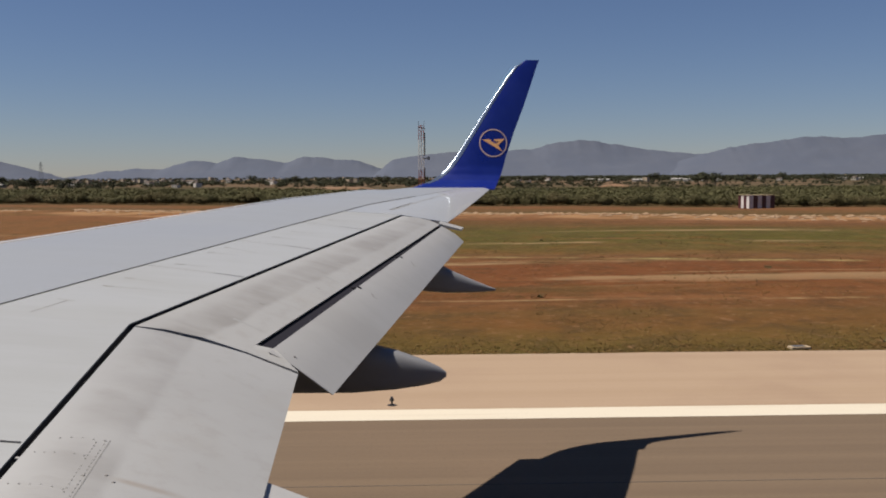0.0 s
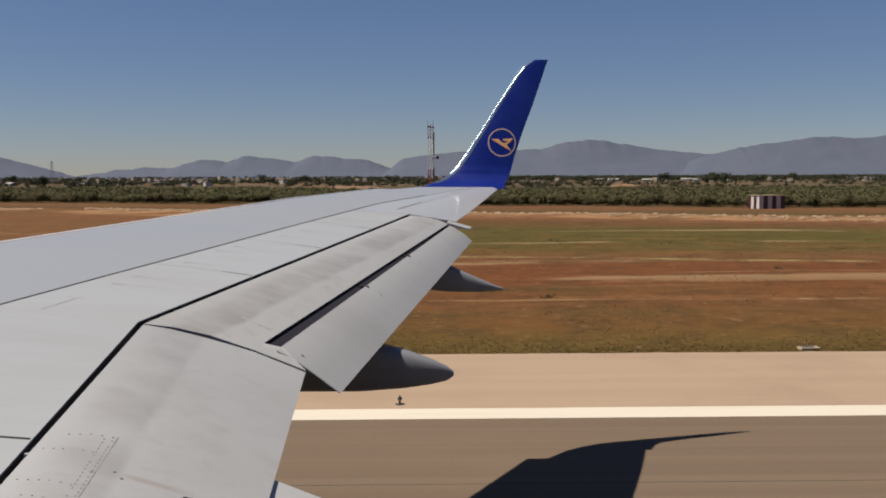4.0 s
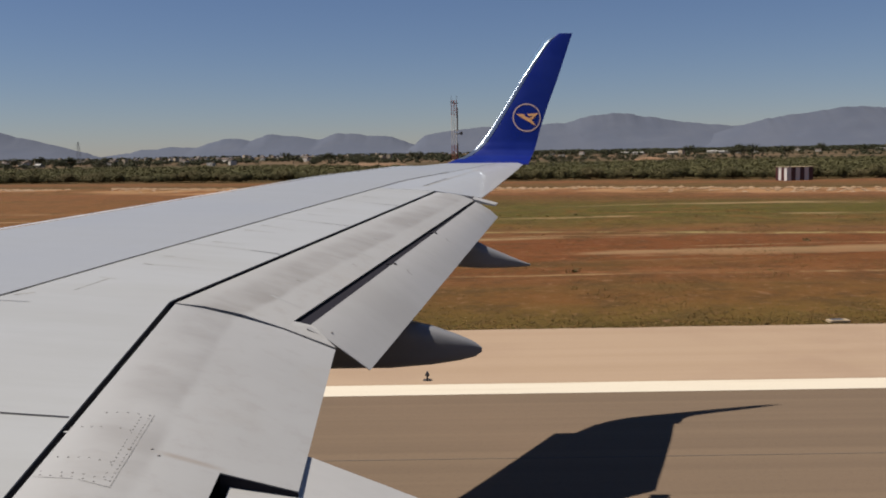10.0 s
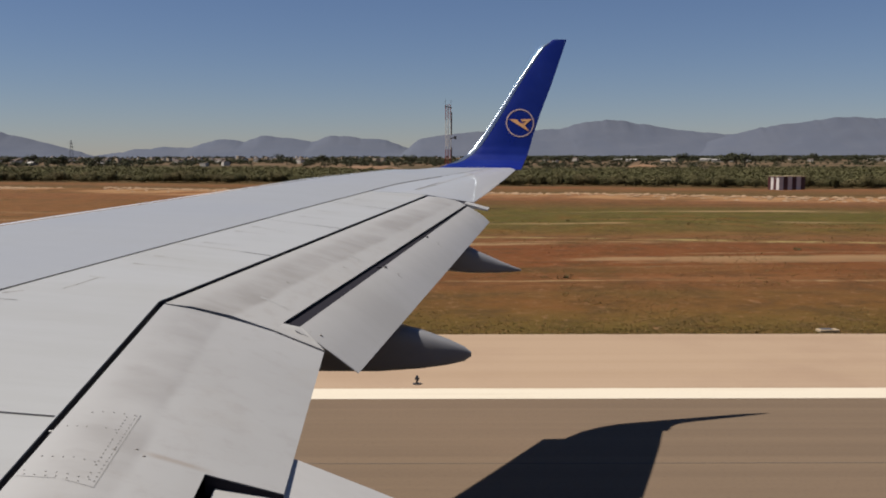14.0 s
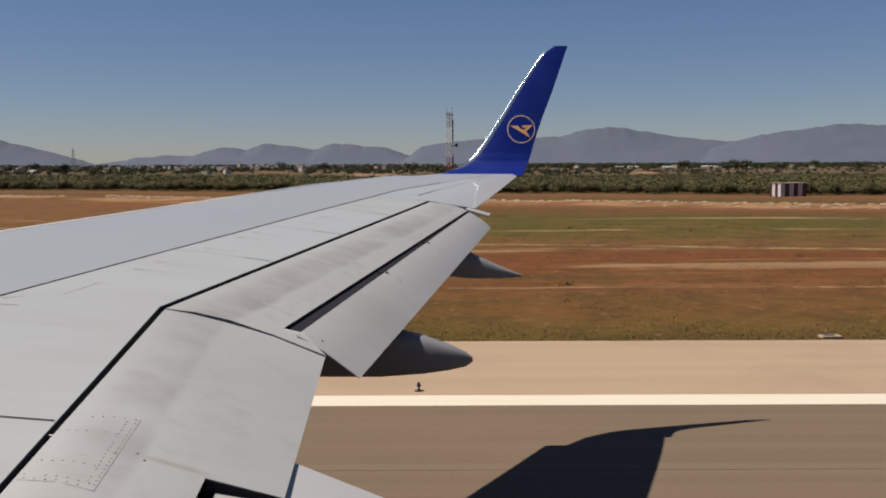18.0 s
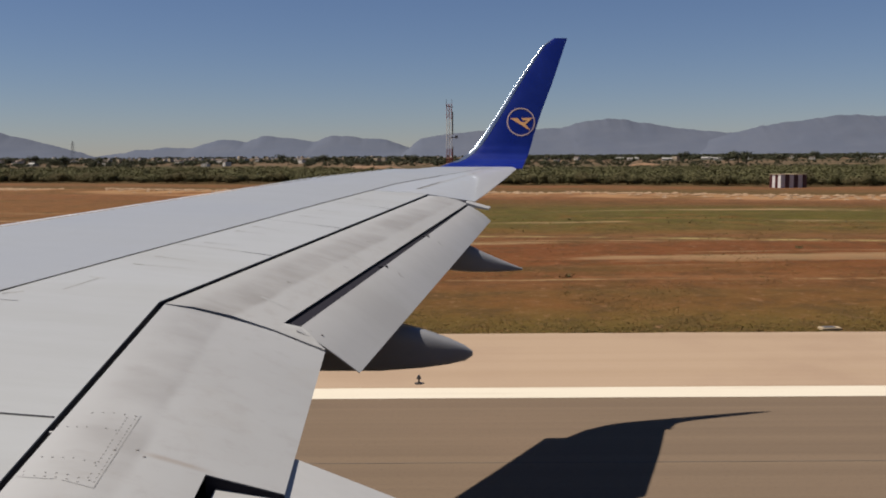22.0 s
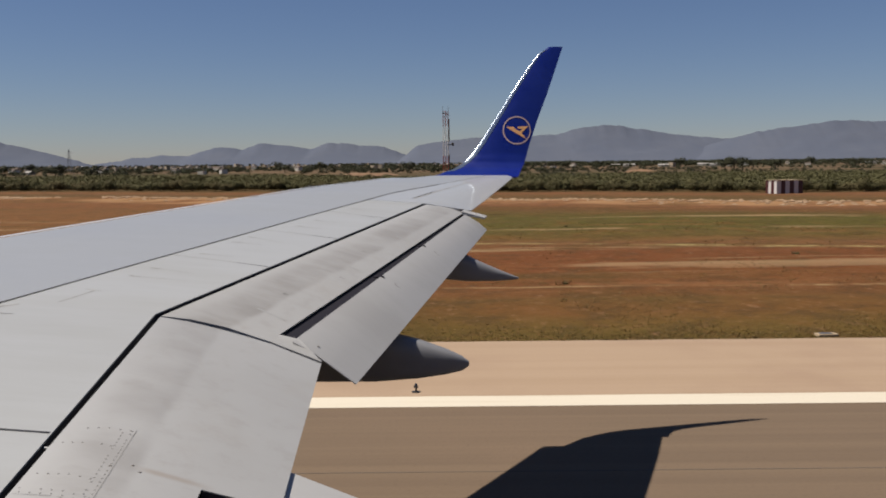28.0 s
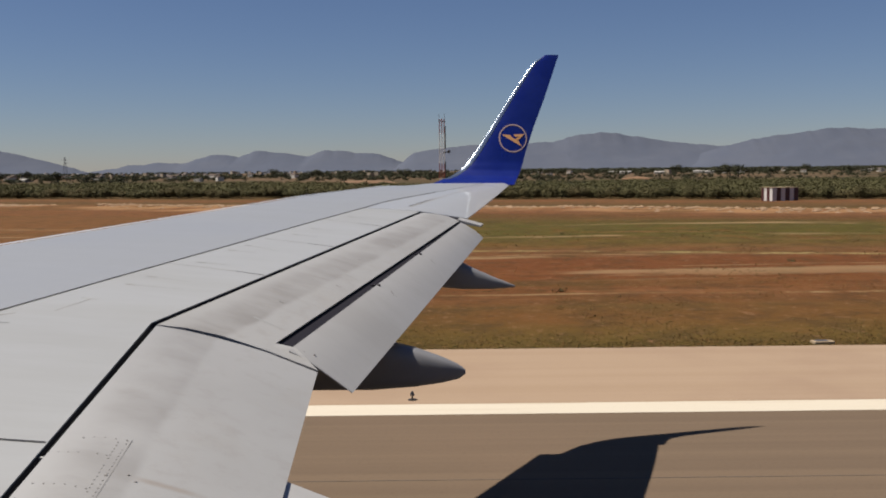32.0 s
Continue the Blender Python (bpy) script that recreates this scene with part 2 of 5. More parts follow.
def field_material():
    """Dry airfield grass: strips of olive, rust and straw that run along the runway, with bare patches."""
    n = Nodes("dry_airfield_grass", 0.95)
    n.b.inputs["Specular IOR Level"].default_value = 0.05
    v = n.coords((1, 1, 1), True)
    lng = n.coords((0.10, 1.0, 1), True)
    warp = n.math("MULTIPLY", n.math("SUBTRACT", n.noise(n.coords((0.3, 1, 1), True), 0.05, 5), 0.5), 26.0)
    x, y = n.axis(v, 0), n.axis(v, 1)
    turned = n.math("MULTIPLY", n.math("MULTIPLY", x, 0.36), n.span(y, 60, 120))
    yw = n.math("ADD", n.math("ADD", y, turned), n.math("MULTIPLY", warp, n.span(y, 27, 110, 0.10, 0.7)))
    band = n.ramp(n.span_linear(yw, 27.0, 187.0), [
        (0.000, (0.090, 0.064, 0.011)), (0.016, (0.115, 0.070, 0.013)), (0.035, (0.130, 0.065, 0.014)),
        (0.070, (0.131, 0.058, 0.015)), (0.110, (0.147, 0.053, 0.013)), (0.175, (0.140, 0.053, 0.014)),
        (0.205, (0.159, 0.073, 0.022)), (0.245, (0.105, 0.072, 0.014)), (0.300, (0.084, 0.073, 0.012)),
        (0.425, (0.080, 0.072, 0.012)), (0.505, (0.113, 0.065, 0.017)), (0.555, (0.131, 0.062, 0.018)),
        (0.600, (0.179, 0.084, 0.028)), (0.690, (0.166, 0.073, 0.023)), (0.740, (0.101, 0.065, 0.019)),
        (0.830, (0.118, 0.067, 0.020)), (0.925, (0.184, 0.080, 0.026)), (1.000, (0.087, 0.062, 0.019))])
    rust = n.math("MULTIPLY", n.span(x, 5, -35), n.math("MULTIPLY", n.span(yw, 55, 70), n.span(yw, 150, 110)))
    band = n.mix(n.math("MULTIPLY", rust, 0.85), band, (0.175, 0.078, 0.023))
    wide = n.coords((0.5, 0.5, 1), True)
    clump, fine, patch = n.noise(wide, 0.9, 7, 0.78), n.noise(wide, 6.0, 5, 0.8), n.noise(lng, 0.11, 5, 0.6)
    col = n.mix(n.math("MULTIPLY", n.span(patch, 0.50, 0.64), 0.45), band, (0.105, 0.076, 0.017))
    col = n.mix(n.math("MULTIPLY", n.span(n.noise(lng, 0.2, 6, 0.65, 0.5), 0.56, 0.70), 0.6), col, (0.23, 0.105, 0.030))
    col = n.mix(n.math("MULTIPLY", n.span(clump, 0.47, 0.60), 0.5), col, (0.060, 0.038, 0.012))
    col = n.mix(n.math("MULTIPLY", n.span(clump, 0.45, 0.34), 0.32), col, (0.200, 0.105, 0.036))
    col = n.mix(n.math("MULTIPLY", n.span(fine, 0.56, 0.70), 0.38), col, (0.27, 0.155, 0.055))
    col = n.mix(n.math("MULTIPLY", n.span(fine, 0.46, 0.34), 0.34), col, (0.05, 0.034, 0.011))
    tall = n.coords((0.55, 0.42, 1), True)
    mottle, speckle = n.noise(tall, 0.42, 7, 0.70, 0.4), n.noise(tall, 3.2, 5, 0.75)
    col = n.mix(n.math("MULTIPLY", n.span(mottle, 0.51, 0.66), 0.4), col, (0.165, 0.068, 0.015))
    col = n.mix(n.math("MULTIPLY", n.span(mottle, 0.48, 0.36), 0.3), col, (0.066, 0.048, 0.011))
    col = n.mix(n.math("MULTIPLY", n.span(speckle, 0.56, 0.70), 0.55), col, (0.27, 0.145, 0.055))
    col = n.mix(1.0, col, (0.72, 0.72, 1.05), "MULTIPLY")
    ragged = n.math("ADD", n.noise(n.coords((0.07, 1, 1), True), 0.17, 6, 0.62, 0.6), n.math("MULTIPLY", n.math("SUBTRACT", mottle, 0.5), 0.10))
    bare = n.math("MULTIPLY", n.math("MULTIPLY", n.span(ragged, 0.585, 0.635), n.span(y, 40, 52)), n.span(y, 112, 84))
    col = n.mix(n.math("MULTIPLY", bare, 0.8), col, (0.235, 0.158, 0.085))
    strip_at = n.math("MULTIPLY", n.span(yw, 123, 127), n.span(yw, 137, 131))
    pale = n.math("MULTIPLY", strip_at, n.span(n.noise(n.coords((0.12, 0.6, 1), True), 0.5, 5, 0.7), 0.36, 0.52))
    col = n.mix(n.math("MULTIPLY", pale, 0.85), col, (0.235, 0.135, 0.068))
    track = n.math("MULTIPLY", n.span(n.math("ABSOLUTE", n.math("SUBTRACT", n.math("ADD", y, n.math("MULTIPLY", warp, 0.02)), 39.0)), 0.34, 0.12), n.span(n.noise(n.coords((0.9, 1, 1), True), 0.5, 6, 0.75), 0.42, 0.60))
    col = n.mix(n.math("MULTIPLY", track, 0.75), col, (0.22, 0.15, 0.075))
    slant = n.math("ADD", n.math("ADD", y, n.math("MULTIPLY", x, 0.22)), n.math("MULTIPLY", warp, 0.12))
    rut = n.math("MULTIPLY", n.span(n.math("ABSOLUTE", n.math("SUBTRACT", slant, 61.5)), 1.0, 0.25), n.span(n.noise(n.coords((0.5, 0.8, 1), True), 0.45, 6, 0.75), 0.44, 0.60))
    col = n.mix(n.math("MULTIPLY", rut, 0.85), col, (0.21, 0.16, 0.07))
    # farmland past the orchard
    plots = n.t.nodes.new("ShaderNodeTexVoronoi")
    plots.inputs["Scale"].default_value = 0.008
    n.t.links.new(n.coords((0.5, 1, 1), True), plots.inputs["Vector"])
    farm = n.ramp(n.axis(plots.outputs["Color"], 0), [(0.0, (0.040, 0.035, 0.018)), (0.35, (0.062, 0.047, 0.026)), (0.6, (0.088, 0.060, 0.036)), (1.0, (0.120, 0.079, 0.048))])
    col = n.mix(n.span(yw, 215, 245), col, farm)
    n.bump(n.math("ADD", clump, n.math("MULTIPLY", fine, 0.5)), 0.8, 0.12)
    return n.done(col)


def span_linear(self, v, a, b):
    return self.math("DIVIDE", self.math("SUBTRACT", v, a), b - a)


Nodes.span_linear = span_linear


def leafy(name, a, b, c):
    """Leaves that differ clump by clump and plant by plant."""
    n = Nodes(name, 0.7)
    n.b.inputs["Specular IOR Level"].default_value = 0.06
    col = n.mix(n.island(), a, b)
    col = n.mix(n.math("MULTIPLY", n.random(), 0.55), col, c)
    return n.done(col)


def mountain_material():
    n = Nodes("hazed_mountain_slopes", 1.0)
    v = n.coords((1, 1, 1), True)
    # distance haze is put into the base colour as a pale blue-grey
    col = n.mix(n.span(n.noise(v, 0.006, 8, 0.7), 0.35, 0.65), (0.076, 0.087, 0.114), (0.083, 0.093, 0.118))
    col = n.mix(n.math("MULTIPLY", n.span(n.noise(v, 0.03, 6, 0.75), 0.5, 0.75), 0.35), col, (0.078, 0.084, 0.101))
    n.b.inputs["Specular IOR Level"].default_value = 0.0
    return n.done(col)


M["asphalt"], M["shoulder"], M["line"], M["field"] = asphalt_material(), shoulder_material(), line_material(), field_material()
M["mountain"] = mountain_material()
M["shrub"] = leafy("olive_shrub_leaves", (0.063, 0.060, 0.028), (0.073, 0.068, 0.030), (0.086, 0.064, 0.032))
M["tree"] = leafy("dark_tree_leaves", (0.025, 0.029, 0.016), (0.042, 0.045, 0.025), (0.046, 0.043, 0.026))
turf = Nodes("patchy_dry_turf", 0.9)
turf.b.inputs["Specular IOR Level"].default_value = 0.1
M["turf"] = turf.done(turf.ramp(turf.island(), [(0.0, (0.045, 0.036, 0.012)), (0.3, (0.066, 0.050, 0.014)), (0.6, (0.092, 0.047, 0.016)), (0.85, (0.112, 0.062, 0.021)), (1.0, (0.180, 0.125, 0.055))]))
M["bark"] = worn("bark", (0.061, 0.046, 0.030), (0.037, 0.027, 0.018), 0.9, coarse=4)
M["white_wall"] = worn("whitewashed_wall", (0.451, 0.421, 0.372), (0.336, 0.305, 0.262), 0.8, coarse=0.5)
M["dusty_wall"] = worn("dusty_grey_wall", (0.275, 0.262, 0.24), (0.19, 0.17, 0.15), 0.85, coarse=0.3, amount=0.8)
M["ochre_wall"] = worn("ochre_wall", (0.317, 0.256, 0.183), (0.244, 0.195, 0.134), 0.85, coarse=0.5)
M["roof_tile"] = worn("clay_roof_tiles", (0.091, 0.064, 0.049), (0.067, 0.052, 0.041), 0.85, coarse=1.0, stretch=(4, 1, 1), bump=0.3)
M["dark_opening"] = worn("dark_opening", (0.030, 0.030, 0.030), (0.050, 0.045, 0.040), 0.4)
M["white_paint"] = worn("white_panel_paint", (0.476, 0.451, 0.427), (0.366, 0.336, 0.293), 0.5, coarse=1.5)
M["red_skip"] = worn("bright_red_paint", (0.220, 0.018, 0.015), (0.146, 0.018, 0.015), 0.5, coarse=1.5)
M["maroon_paint"] = worn("dark_red_panel", (0.052, 0.0098, 0.0098), (0.030, 0.0085, 0.0079), 0.5, coarse=1.5)
M["mast_red"] = worn("mast_red_paint", (0.201, 0.030, 0.018), (0.134, 0.030, 0.021), 0.5)
M["steel"] = worn("galvanised_steel", (0.134, 0.134, 0.140), (0.091, 0.091, 0.091), 0.5, 0.6)
M["dark_metal"] = worn("dark_housing", (0.028, 0.022, 0.018), (0.048, 0.036, 0.024), 0.5)
M["joint"] = worn("bitumen_joint", (0.060, 0.046, 0.034), (0.085, 0.064, 0.045), 0.85, coarse=0.5, fine=12, amount=0.9, bump=0)
M["yellow"] = worn("yellow_lid", (0.378, 0.244, 0.037), (0.293, 0.183, 0.037), 0.5, coarse=2)
M["concrete"] = worn("bleached_concrete", (0.281, 0.213, 0.134), (0.207, 0.152, 0.091), 0.9, coarse=0.8, bump=0.3)
M["bleached_earth"] = worn("bleached_yellow_earth", (0.305, 0.220, 0.104), (0.183, 0.110, 0.043), 0.95, coarse=1.5, fine=9, amount=0.9, bump=0.4)
M["rubble"] = worn("pale_rubble", (0.240, 0.158, 0.092), (0.160, 0.092, 0.046), 0.95, coarse=1.2, amount=0.9, bump=0.4)
M["red_earth"] = worn("orange_spoil_earth", (0.159, 0.088, 0.044), (0.116, 0.067, 0.034), 0.95, coarse=0.3, amount=0.8, bump=0.4)


# ---- building helpers ----
def mesh(name, verts, faces, mat, smooth=False):
    me = bpy.data.meshes.new(name)
    me.from_pydata([tuple(v) for v in verts], [], faces)
    me.materials.append(mat)
    if smooth:
        me.shade_smooth()
    me.update()
    return me


def thing(name, label, category, at=(0, 0, 0), rz=0.0, group="", kind=""):
    ob = new(name)
    ob.empty_display_size = 0.2
    ob.matrix_world = pose(*at, 0, 0, rz)
    return tagged(ob, label, category, group, kind)


def part(name, me, parent, label="", mat=None):
    """One mesh as a part of a thing or of another part. me: a mesh, or a bmesh with its material in mat."""
    if isinstance(me, bmesh.types.BMesh):
        data = bpy.data.meshes.new(name)
        bmesh.ops.recalc_face_normals(me, faces=me.faces)
        me.to_mesh(data)
        me.free()
        data.materials.append(mat)
        me = data
    ob = new(name, me)
    ob.parent = parent
    if label:
        ob["label"] = label
    return ob


def solo(name, me, label, category, kind="", group=""):
    return tagged(new(name, me), label, category, group, kind)


def fix_normals(me):
    bm = bmesh.new()
    bm.from_mesh(me)
    bmesh.ops.recalc_face_normals(bm, faces=bm.faces)
    bm.to_mesh(me)
    bm.free()
    return me


def loft(name, loops, mat, smooth=True, caps=True, sharp=40):
    """Skin over closed loops with the same number of points each."""
    k = len(loops[0])
    verts = [p for lp in loops for p in lp]
    faces = [(i * k + j, i * k + (j + 1) % k, (i + 1) * k + (j + 1) % k, (i + 1) * k + j) for i in range(len(loops) - 1) for j in range(k)]
    if caps:
        faces += [tuple(range(k)), tuple((len(loops) - 1) * k + j for j in range(k))]
    me = fix_normals(mesh(name, verts, faces, mat))
    if smooth:
        me.shade_smooth()
        me.set_sharp_from_angle(angle=radians(sharp))
    return me


def box(bm, x0, y0, z0, x1, y1, z1, bevel=0.0):
    r = bmesh.ops.create_cube(bm, size=1, matrix=Matrix.Translation(((x0 + x1) / 2, (y0 + y1) / 2, (z0 + z1) / 2)) @ Matrix.Diagonal((x1 - x0, y1 - y0, z1 - z0, 1)))
    if bevel:
        bmesh.ops.bevel(bm, geom=list({e for v in r["verts"] for e in v.link_edges}), offset=bevel, segments=1, affect="EDGES")
    return bm


def boxm(name, x0, y0, z0, x1, y1, z1, mat, bevel=0.0):
    bm = box(bmesh.new(), x0, y0, z0, x1, y1, z1, bevel)
    me = bpy.data.meshes.new(name)
    bm.to_mesh(me)
    bm.free()
    me.materials.append(mat)
    return me


def rod(bm, a, b, r, n=8, r2=None):
    a, b = Vector(a), Vector(b)
    m = (b - a).to_track_quat("Z", "Y").to_matrix().to_4x4()
    bmesh.ops.create_cone(bm, cap_ends=True, segments=n, radius1=r, radius2=r if r2 is None else r2, depth=(b - a).length, matrix=Matrix.Translation((a + b) / 2) @ m)
    return bm


def rodm(name, a, b, r, mat, n=8, r2=None):
    bm = rod(bmesh.new(), a, b, r, n, r2)
    me = bpy.data.meshes.new(name)
    bm.to_mesh(me)
    bm.free()
    me.materials.append(mat)
    return me


# ---- the ground ----
RUNWAY_EDGE, LINE_A, LINE_B = 26.9, 19.5, 20.4


def steps(*spans):
    out = []
    for a, b, d in spans:
        out += list(np.arange(a, b, d))
    return out + [spans[-1][1]]


def lie(x, y):
    """Height of the land: level under the pavement, uneven beyond, rising gently towards the hills."""
    if y < RUNWAY_EDGE - 0.3:
        return -0.03
    rise = 0.0060 * (min(1800, max(420, y)) - 420)
    if y > 900:
        return rise - 0.03
    f = min(1, (y - RUNWAY_EDGE) / 6)
    far_y = y + 0.36 * max(-140, min(140, x)) * min(1, max(0, (y - 60) / 60))
    bank = 0.55 * math.exp(-((far_y - 129 - 3 * noise.noise((x * 0.03, 3, 0))) / 4.5) ** 2)
    return rise - 0.03 + f * (0.10 * noise.noise((x * 0.12, y * 0.2, 0)) + 0.16 * noise.noise((x * 0.03, y * 0.05, 5))) + bank


gx = steps((-4800, -600, 300), (-600, -140, 20), (-140, 160, 1.5), (160, 600, 20), (600, 4800.1, 300))
gy = steps((-4800, -200, 400), (-200, 26, 15), (26, 60, 0.7), (60, 200, 1.6), (200, 900, 20), (900, 4900.1, 200))
verts = [(x, y, lie(x, y)) for y in gy for x in gx]
k = len(gx)
faces = [(j * k + i, j * k + i + 1, (j + 1) * k + i + 1, (j + 1) * k + i) for j in range(len(gy) - 1) for i in range(k - 1)]
solo("ground", mesh("ground", verts, faces, M["field"], True), "dry olive and rust brown airfield grass with bare strips", "ground", "structure")


def strip(name, y0, y1, z, mat, x0=-1500, x1=1500, depth=0.2):
    return boxm(name, x0, y0, z - depth, x1, y1, z, mat)


runway = solo("runway", strip("runway", -24.0, LINE_B + 0.02, 0.0, M["asphalt"]), "worn brown-grey asphalt runway with lengthwise streaks", "runway", "structure")
# the outer edge of the shoulder is ragged where grass creeps over it
ex = np.arange(-160, 190, 0.35)
edge = [RUNWAY_EDGE + 0.06 * noise.noise((x * 0.5, 0, 2)) + 0.05 * noise.noise((x * 2.1, 0, 7)) for x in ex]
vs, fs = [], []
for x, y in zip(ex, edge):
    vs += [(x, LINE_B + 0.02, -0.004), (x, y, -0.004), (x, y + 0.02, -0.2)]
for i in range(len(ex) - 1):
    a = i * 3
    fs += [(a, a + 3, a + 4, a + 1), (a + 1, a + 4, a + 5, a + 2)]
shoulder = solo("runway_shoulder", mesh("runway_shoulder", vs, fs, M["shoulder"]), "pale tan paved runway shoulder with a ragged grassy edge", "pavement", "structure")
solo("runway_shoulder", strip("runway_shoulder", LINE_B + 0.02, RUNWAY_EDGE, -0.004, M["shoulder"], -1500, -160.2), "pale tan paved runway shoulder running on ahead", "pavement", "structure")
solo("runway_shoulder", strip("runway_shoulder", LINE_B + 0.02, RUNWAY_EDGE, -0.004, M["shoulder"], 190.2, 1500), "pale tan paved runway shoulder running on behind", "pavement", "structure")
solo("runway_edge_line", strip("runway_edge_line", LINE_A, LINE_B, 0.005, M["line"], -1500, 262, 0.004), "white painted runway edge line, slightly worn", "road marking", "structure")

for y, w in ((15.25, 0.03), (8.0, 0.04)):
    solo("pavement_joint", strip("pavement_joint", y, y + w, 0.003, M["joint"], -300, 300, 0.004), "thin dark sealed joint running along the asphalt", "pavement joint", "structure")

# ---- the airliner's wing ----
TIP = 16.9


def plane_z(y):
    return 3.395 + 0.0875 * y


def lead_x(y):
    if y < 16.38:
        return -0.90 + 0.525 * (y - 16.42)
    return -0.60 + 0.82 * (y - 16.33)


def hinge_x(y):
    if y < 6.85:
        return -2.08 + (6.85 - y) * 0.087
    if y < 13.06:
        return -2.08 + (y - 6.85) * 0.2985
    return -0.226 + (y - 13.06) * 0.38


def spar_x(y):
    return float(np.interp(y, (0, 6.85, 8.3, 9.84, 11.5, 13.73, 17.0), (-5.4, -3.24, -2.73, -2.17, -1.58, -0.75, 0.9)))


def top_z(x, y):
    """Upper skin of the wing at a place of its plan."""
    c = hinge_x(y) - lead_x(y)
    s = (hinge_x(y) - x) / c
    sag = 0.0
    if y > 13.06 and x > hinge_x(y):  # the aileron hangs a little
        sag = float(np.interp(y, (13.06, 16.9), (0.11, 0.03))) * ((x - hinge_x(y)) / (fixed_end(y) - hinge_x(y))) ** 1.2
    return plane_z(y) - sag + c * (0.085 * s - 0.04 * s * s) * min(1, max(0, (17.3 - y) / 3))


def fixed_end(y):
    """Where the fixed wing ends towards the rear."""
    return hinge_x(y) if y < 13.10 else float(np.interp(y, (13.1, 14.6, 15.8, 17.2), (0.36, 0.755, 1.06, 1.38)))


def wing_loop(y):
    c, xr = hinge_x(y) - lead_x(y), fixed_end(y)
    c2, pts = xr - lead_x(y), []
    for i in range(15):
        u = (i / 14) ** 1.0
        x = xr - u * 0.965 * c2
        pts.append((x, y, top_z(x, y)))
    xl, zl = lead_x(y), top_z(lead_x(y) + 0.035 * c2, y)
    th = 0.075 * c
    for a in (25, 60, 90, 120, 155):
        r = radians(a)
        pts.append((xl + 0.035 * c2 * (1 - math.sin(r)), y, zl - th * 0.5 * (1 - math.cos(r))))
    for u in (0.1, 0.3, 0.55, 0.8):
        pts.append((xl + u * c2, y, plane_z(y) - c * (0.03 + 0.075 * math.sin(math.pi * min(1, 0.15 + 0.85 * u)))))
    thick = 0.16 if y < 13.1 else 0.008
    pts.append((xr, y, top_z(xr, y) - thick))
    return pts


airliner = thing("airliner", "airliner with grey wing, lowered flaps and blue winglet on the runway", "airplane", (0, 0, 0))
inner = sorted([-0.4 + i * 0.5 for i in range(26)] + [6.845, 6.855, 12.6, 13.06])
wing = part("wing", loft("wing", [wing_loop(y) for y in inner], M["wing_grey"], sharp=50), airliner, "light grey painted wing skin")
outer = sorted([13.07 + i * 0.35 for i in range(11)] + [16.375, 16.385, TIP])
rv, rf = [], []
for i, y in enumerate(inner):
    rv += [(hinge_x(y) + 0.004, y, top_z(hinge_x(y), y) - 0.006), (hinge_x(y) + 0.004, y, top_z(hinge_x(y), y) - 0.15)]
    if i:
        rf.append((2 * i - 2, 2 * i, 2 * i + 1, 2 * i - 1))
# dark sheet added over the wing's rear face, painting the hinge gap's shade
part("spar_web", mesh("spar_web", rv, rf, M["cove"]), wing, "sheet over the rear spar web, coloured dark for gap shade")
part("outer_wing", loft("outer_wing", [wing_loop(y) for y in outer], M["tip_gloss"], sharp=50), airliner, "light grey outer wing with aileron")


def skin(name, y0, y1, xa, xb, mat, parent, lift=0.004, n=12, k=4, label=""):
    """A thin panel on the upper skin between two lines of its plan, 3 mm thick."""
    vs, fs = [], []
    for i in range(n + 1):
        y = y0 + (y1 - y0) * i / n
        for j in range(k + 1):
            x = xa(y) + (xb(y) - xa(y)) * j / k
            vs.append((x, y, top_z(x, y) + lift))
    for i in range(n):
        for j in range(k):
            a = i * (k + 1) + j
            fs.append((a, a + 1, a + k + 2, a + k + 1))
    me = mesh(name, vs, fs, mat, True)
    return part(name, me, parent, label)


# bluish inspar panel ahead of the spar line, in bays, and the seal along it
for a, b in ((-0.3, 16.85),):
    skin("upper_skin_panel", a, b, lambda y: lead_x(y) + 0.05 * (hinge_x(y) - lead_x(y)), lambda y: min(spar_x(y), fixed_end(y) - 0.3), M["box_grey"], wing, 0.003, 44, 10, "bluish grey skin panel")
# strip of pale paint for the sun caught along the rounded slat edge
skin("slat_edge", -0.3, 16.3, lambda y: lead_x(y) + 0.004 * (hinge_x(y) - lead_x(y)), lambda y: lead_x(y) + 0.032 * (hinge_x(y) - lead_x(y)), M["slat"], wing, 0.004, 44, 3, "strip along the leading edge slats, painted pale as a sun highlight")
skin("spar_seal", 1.0, 15.2, lambda y: spar_x(y) - 0.007, lambda y: spar_x(y) + 0.007, M["seal"], wing, 0.005, 40, 1, "thin dark sealant line")


def cross_seal(y, x0, x1, w, mat, name="panel_joint"):
    skin(name, y - w / 2, y + w / 2, lambda q: x0, lambda q: x1, mat, wing, 0.003, 1, 6)


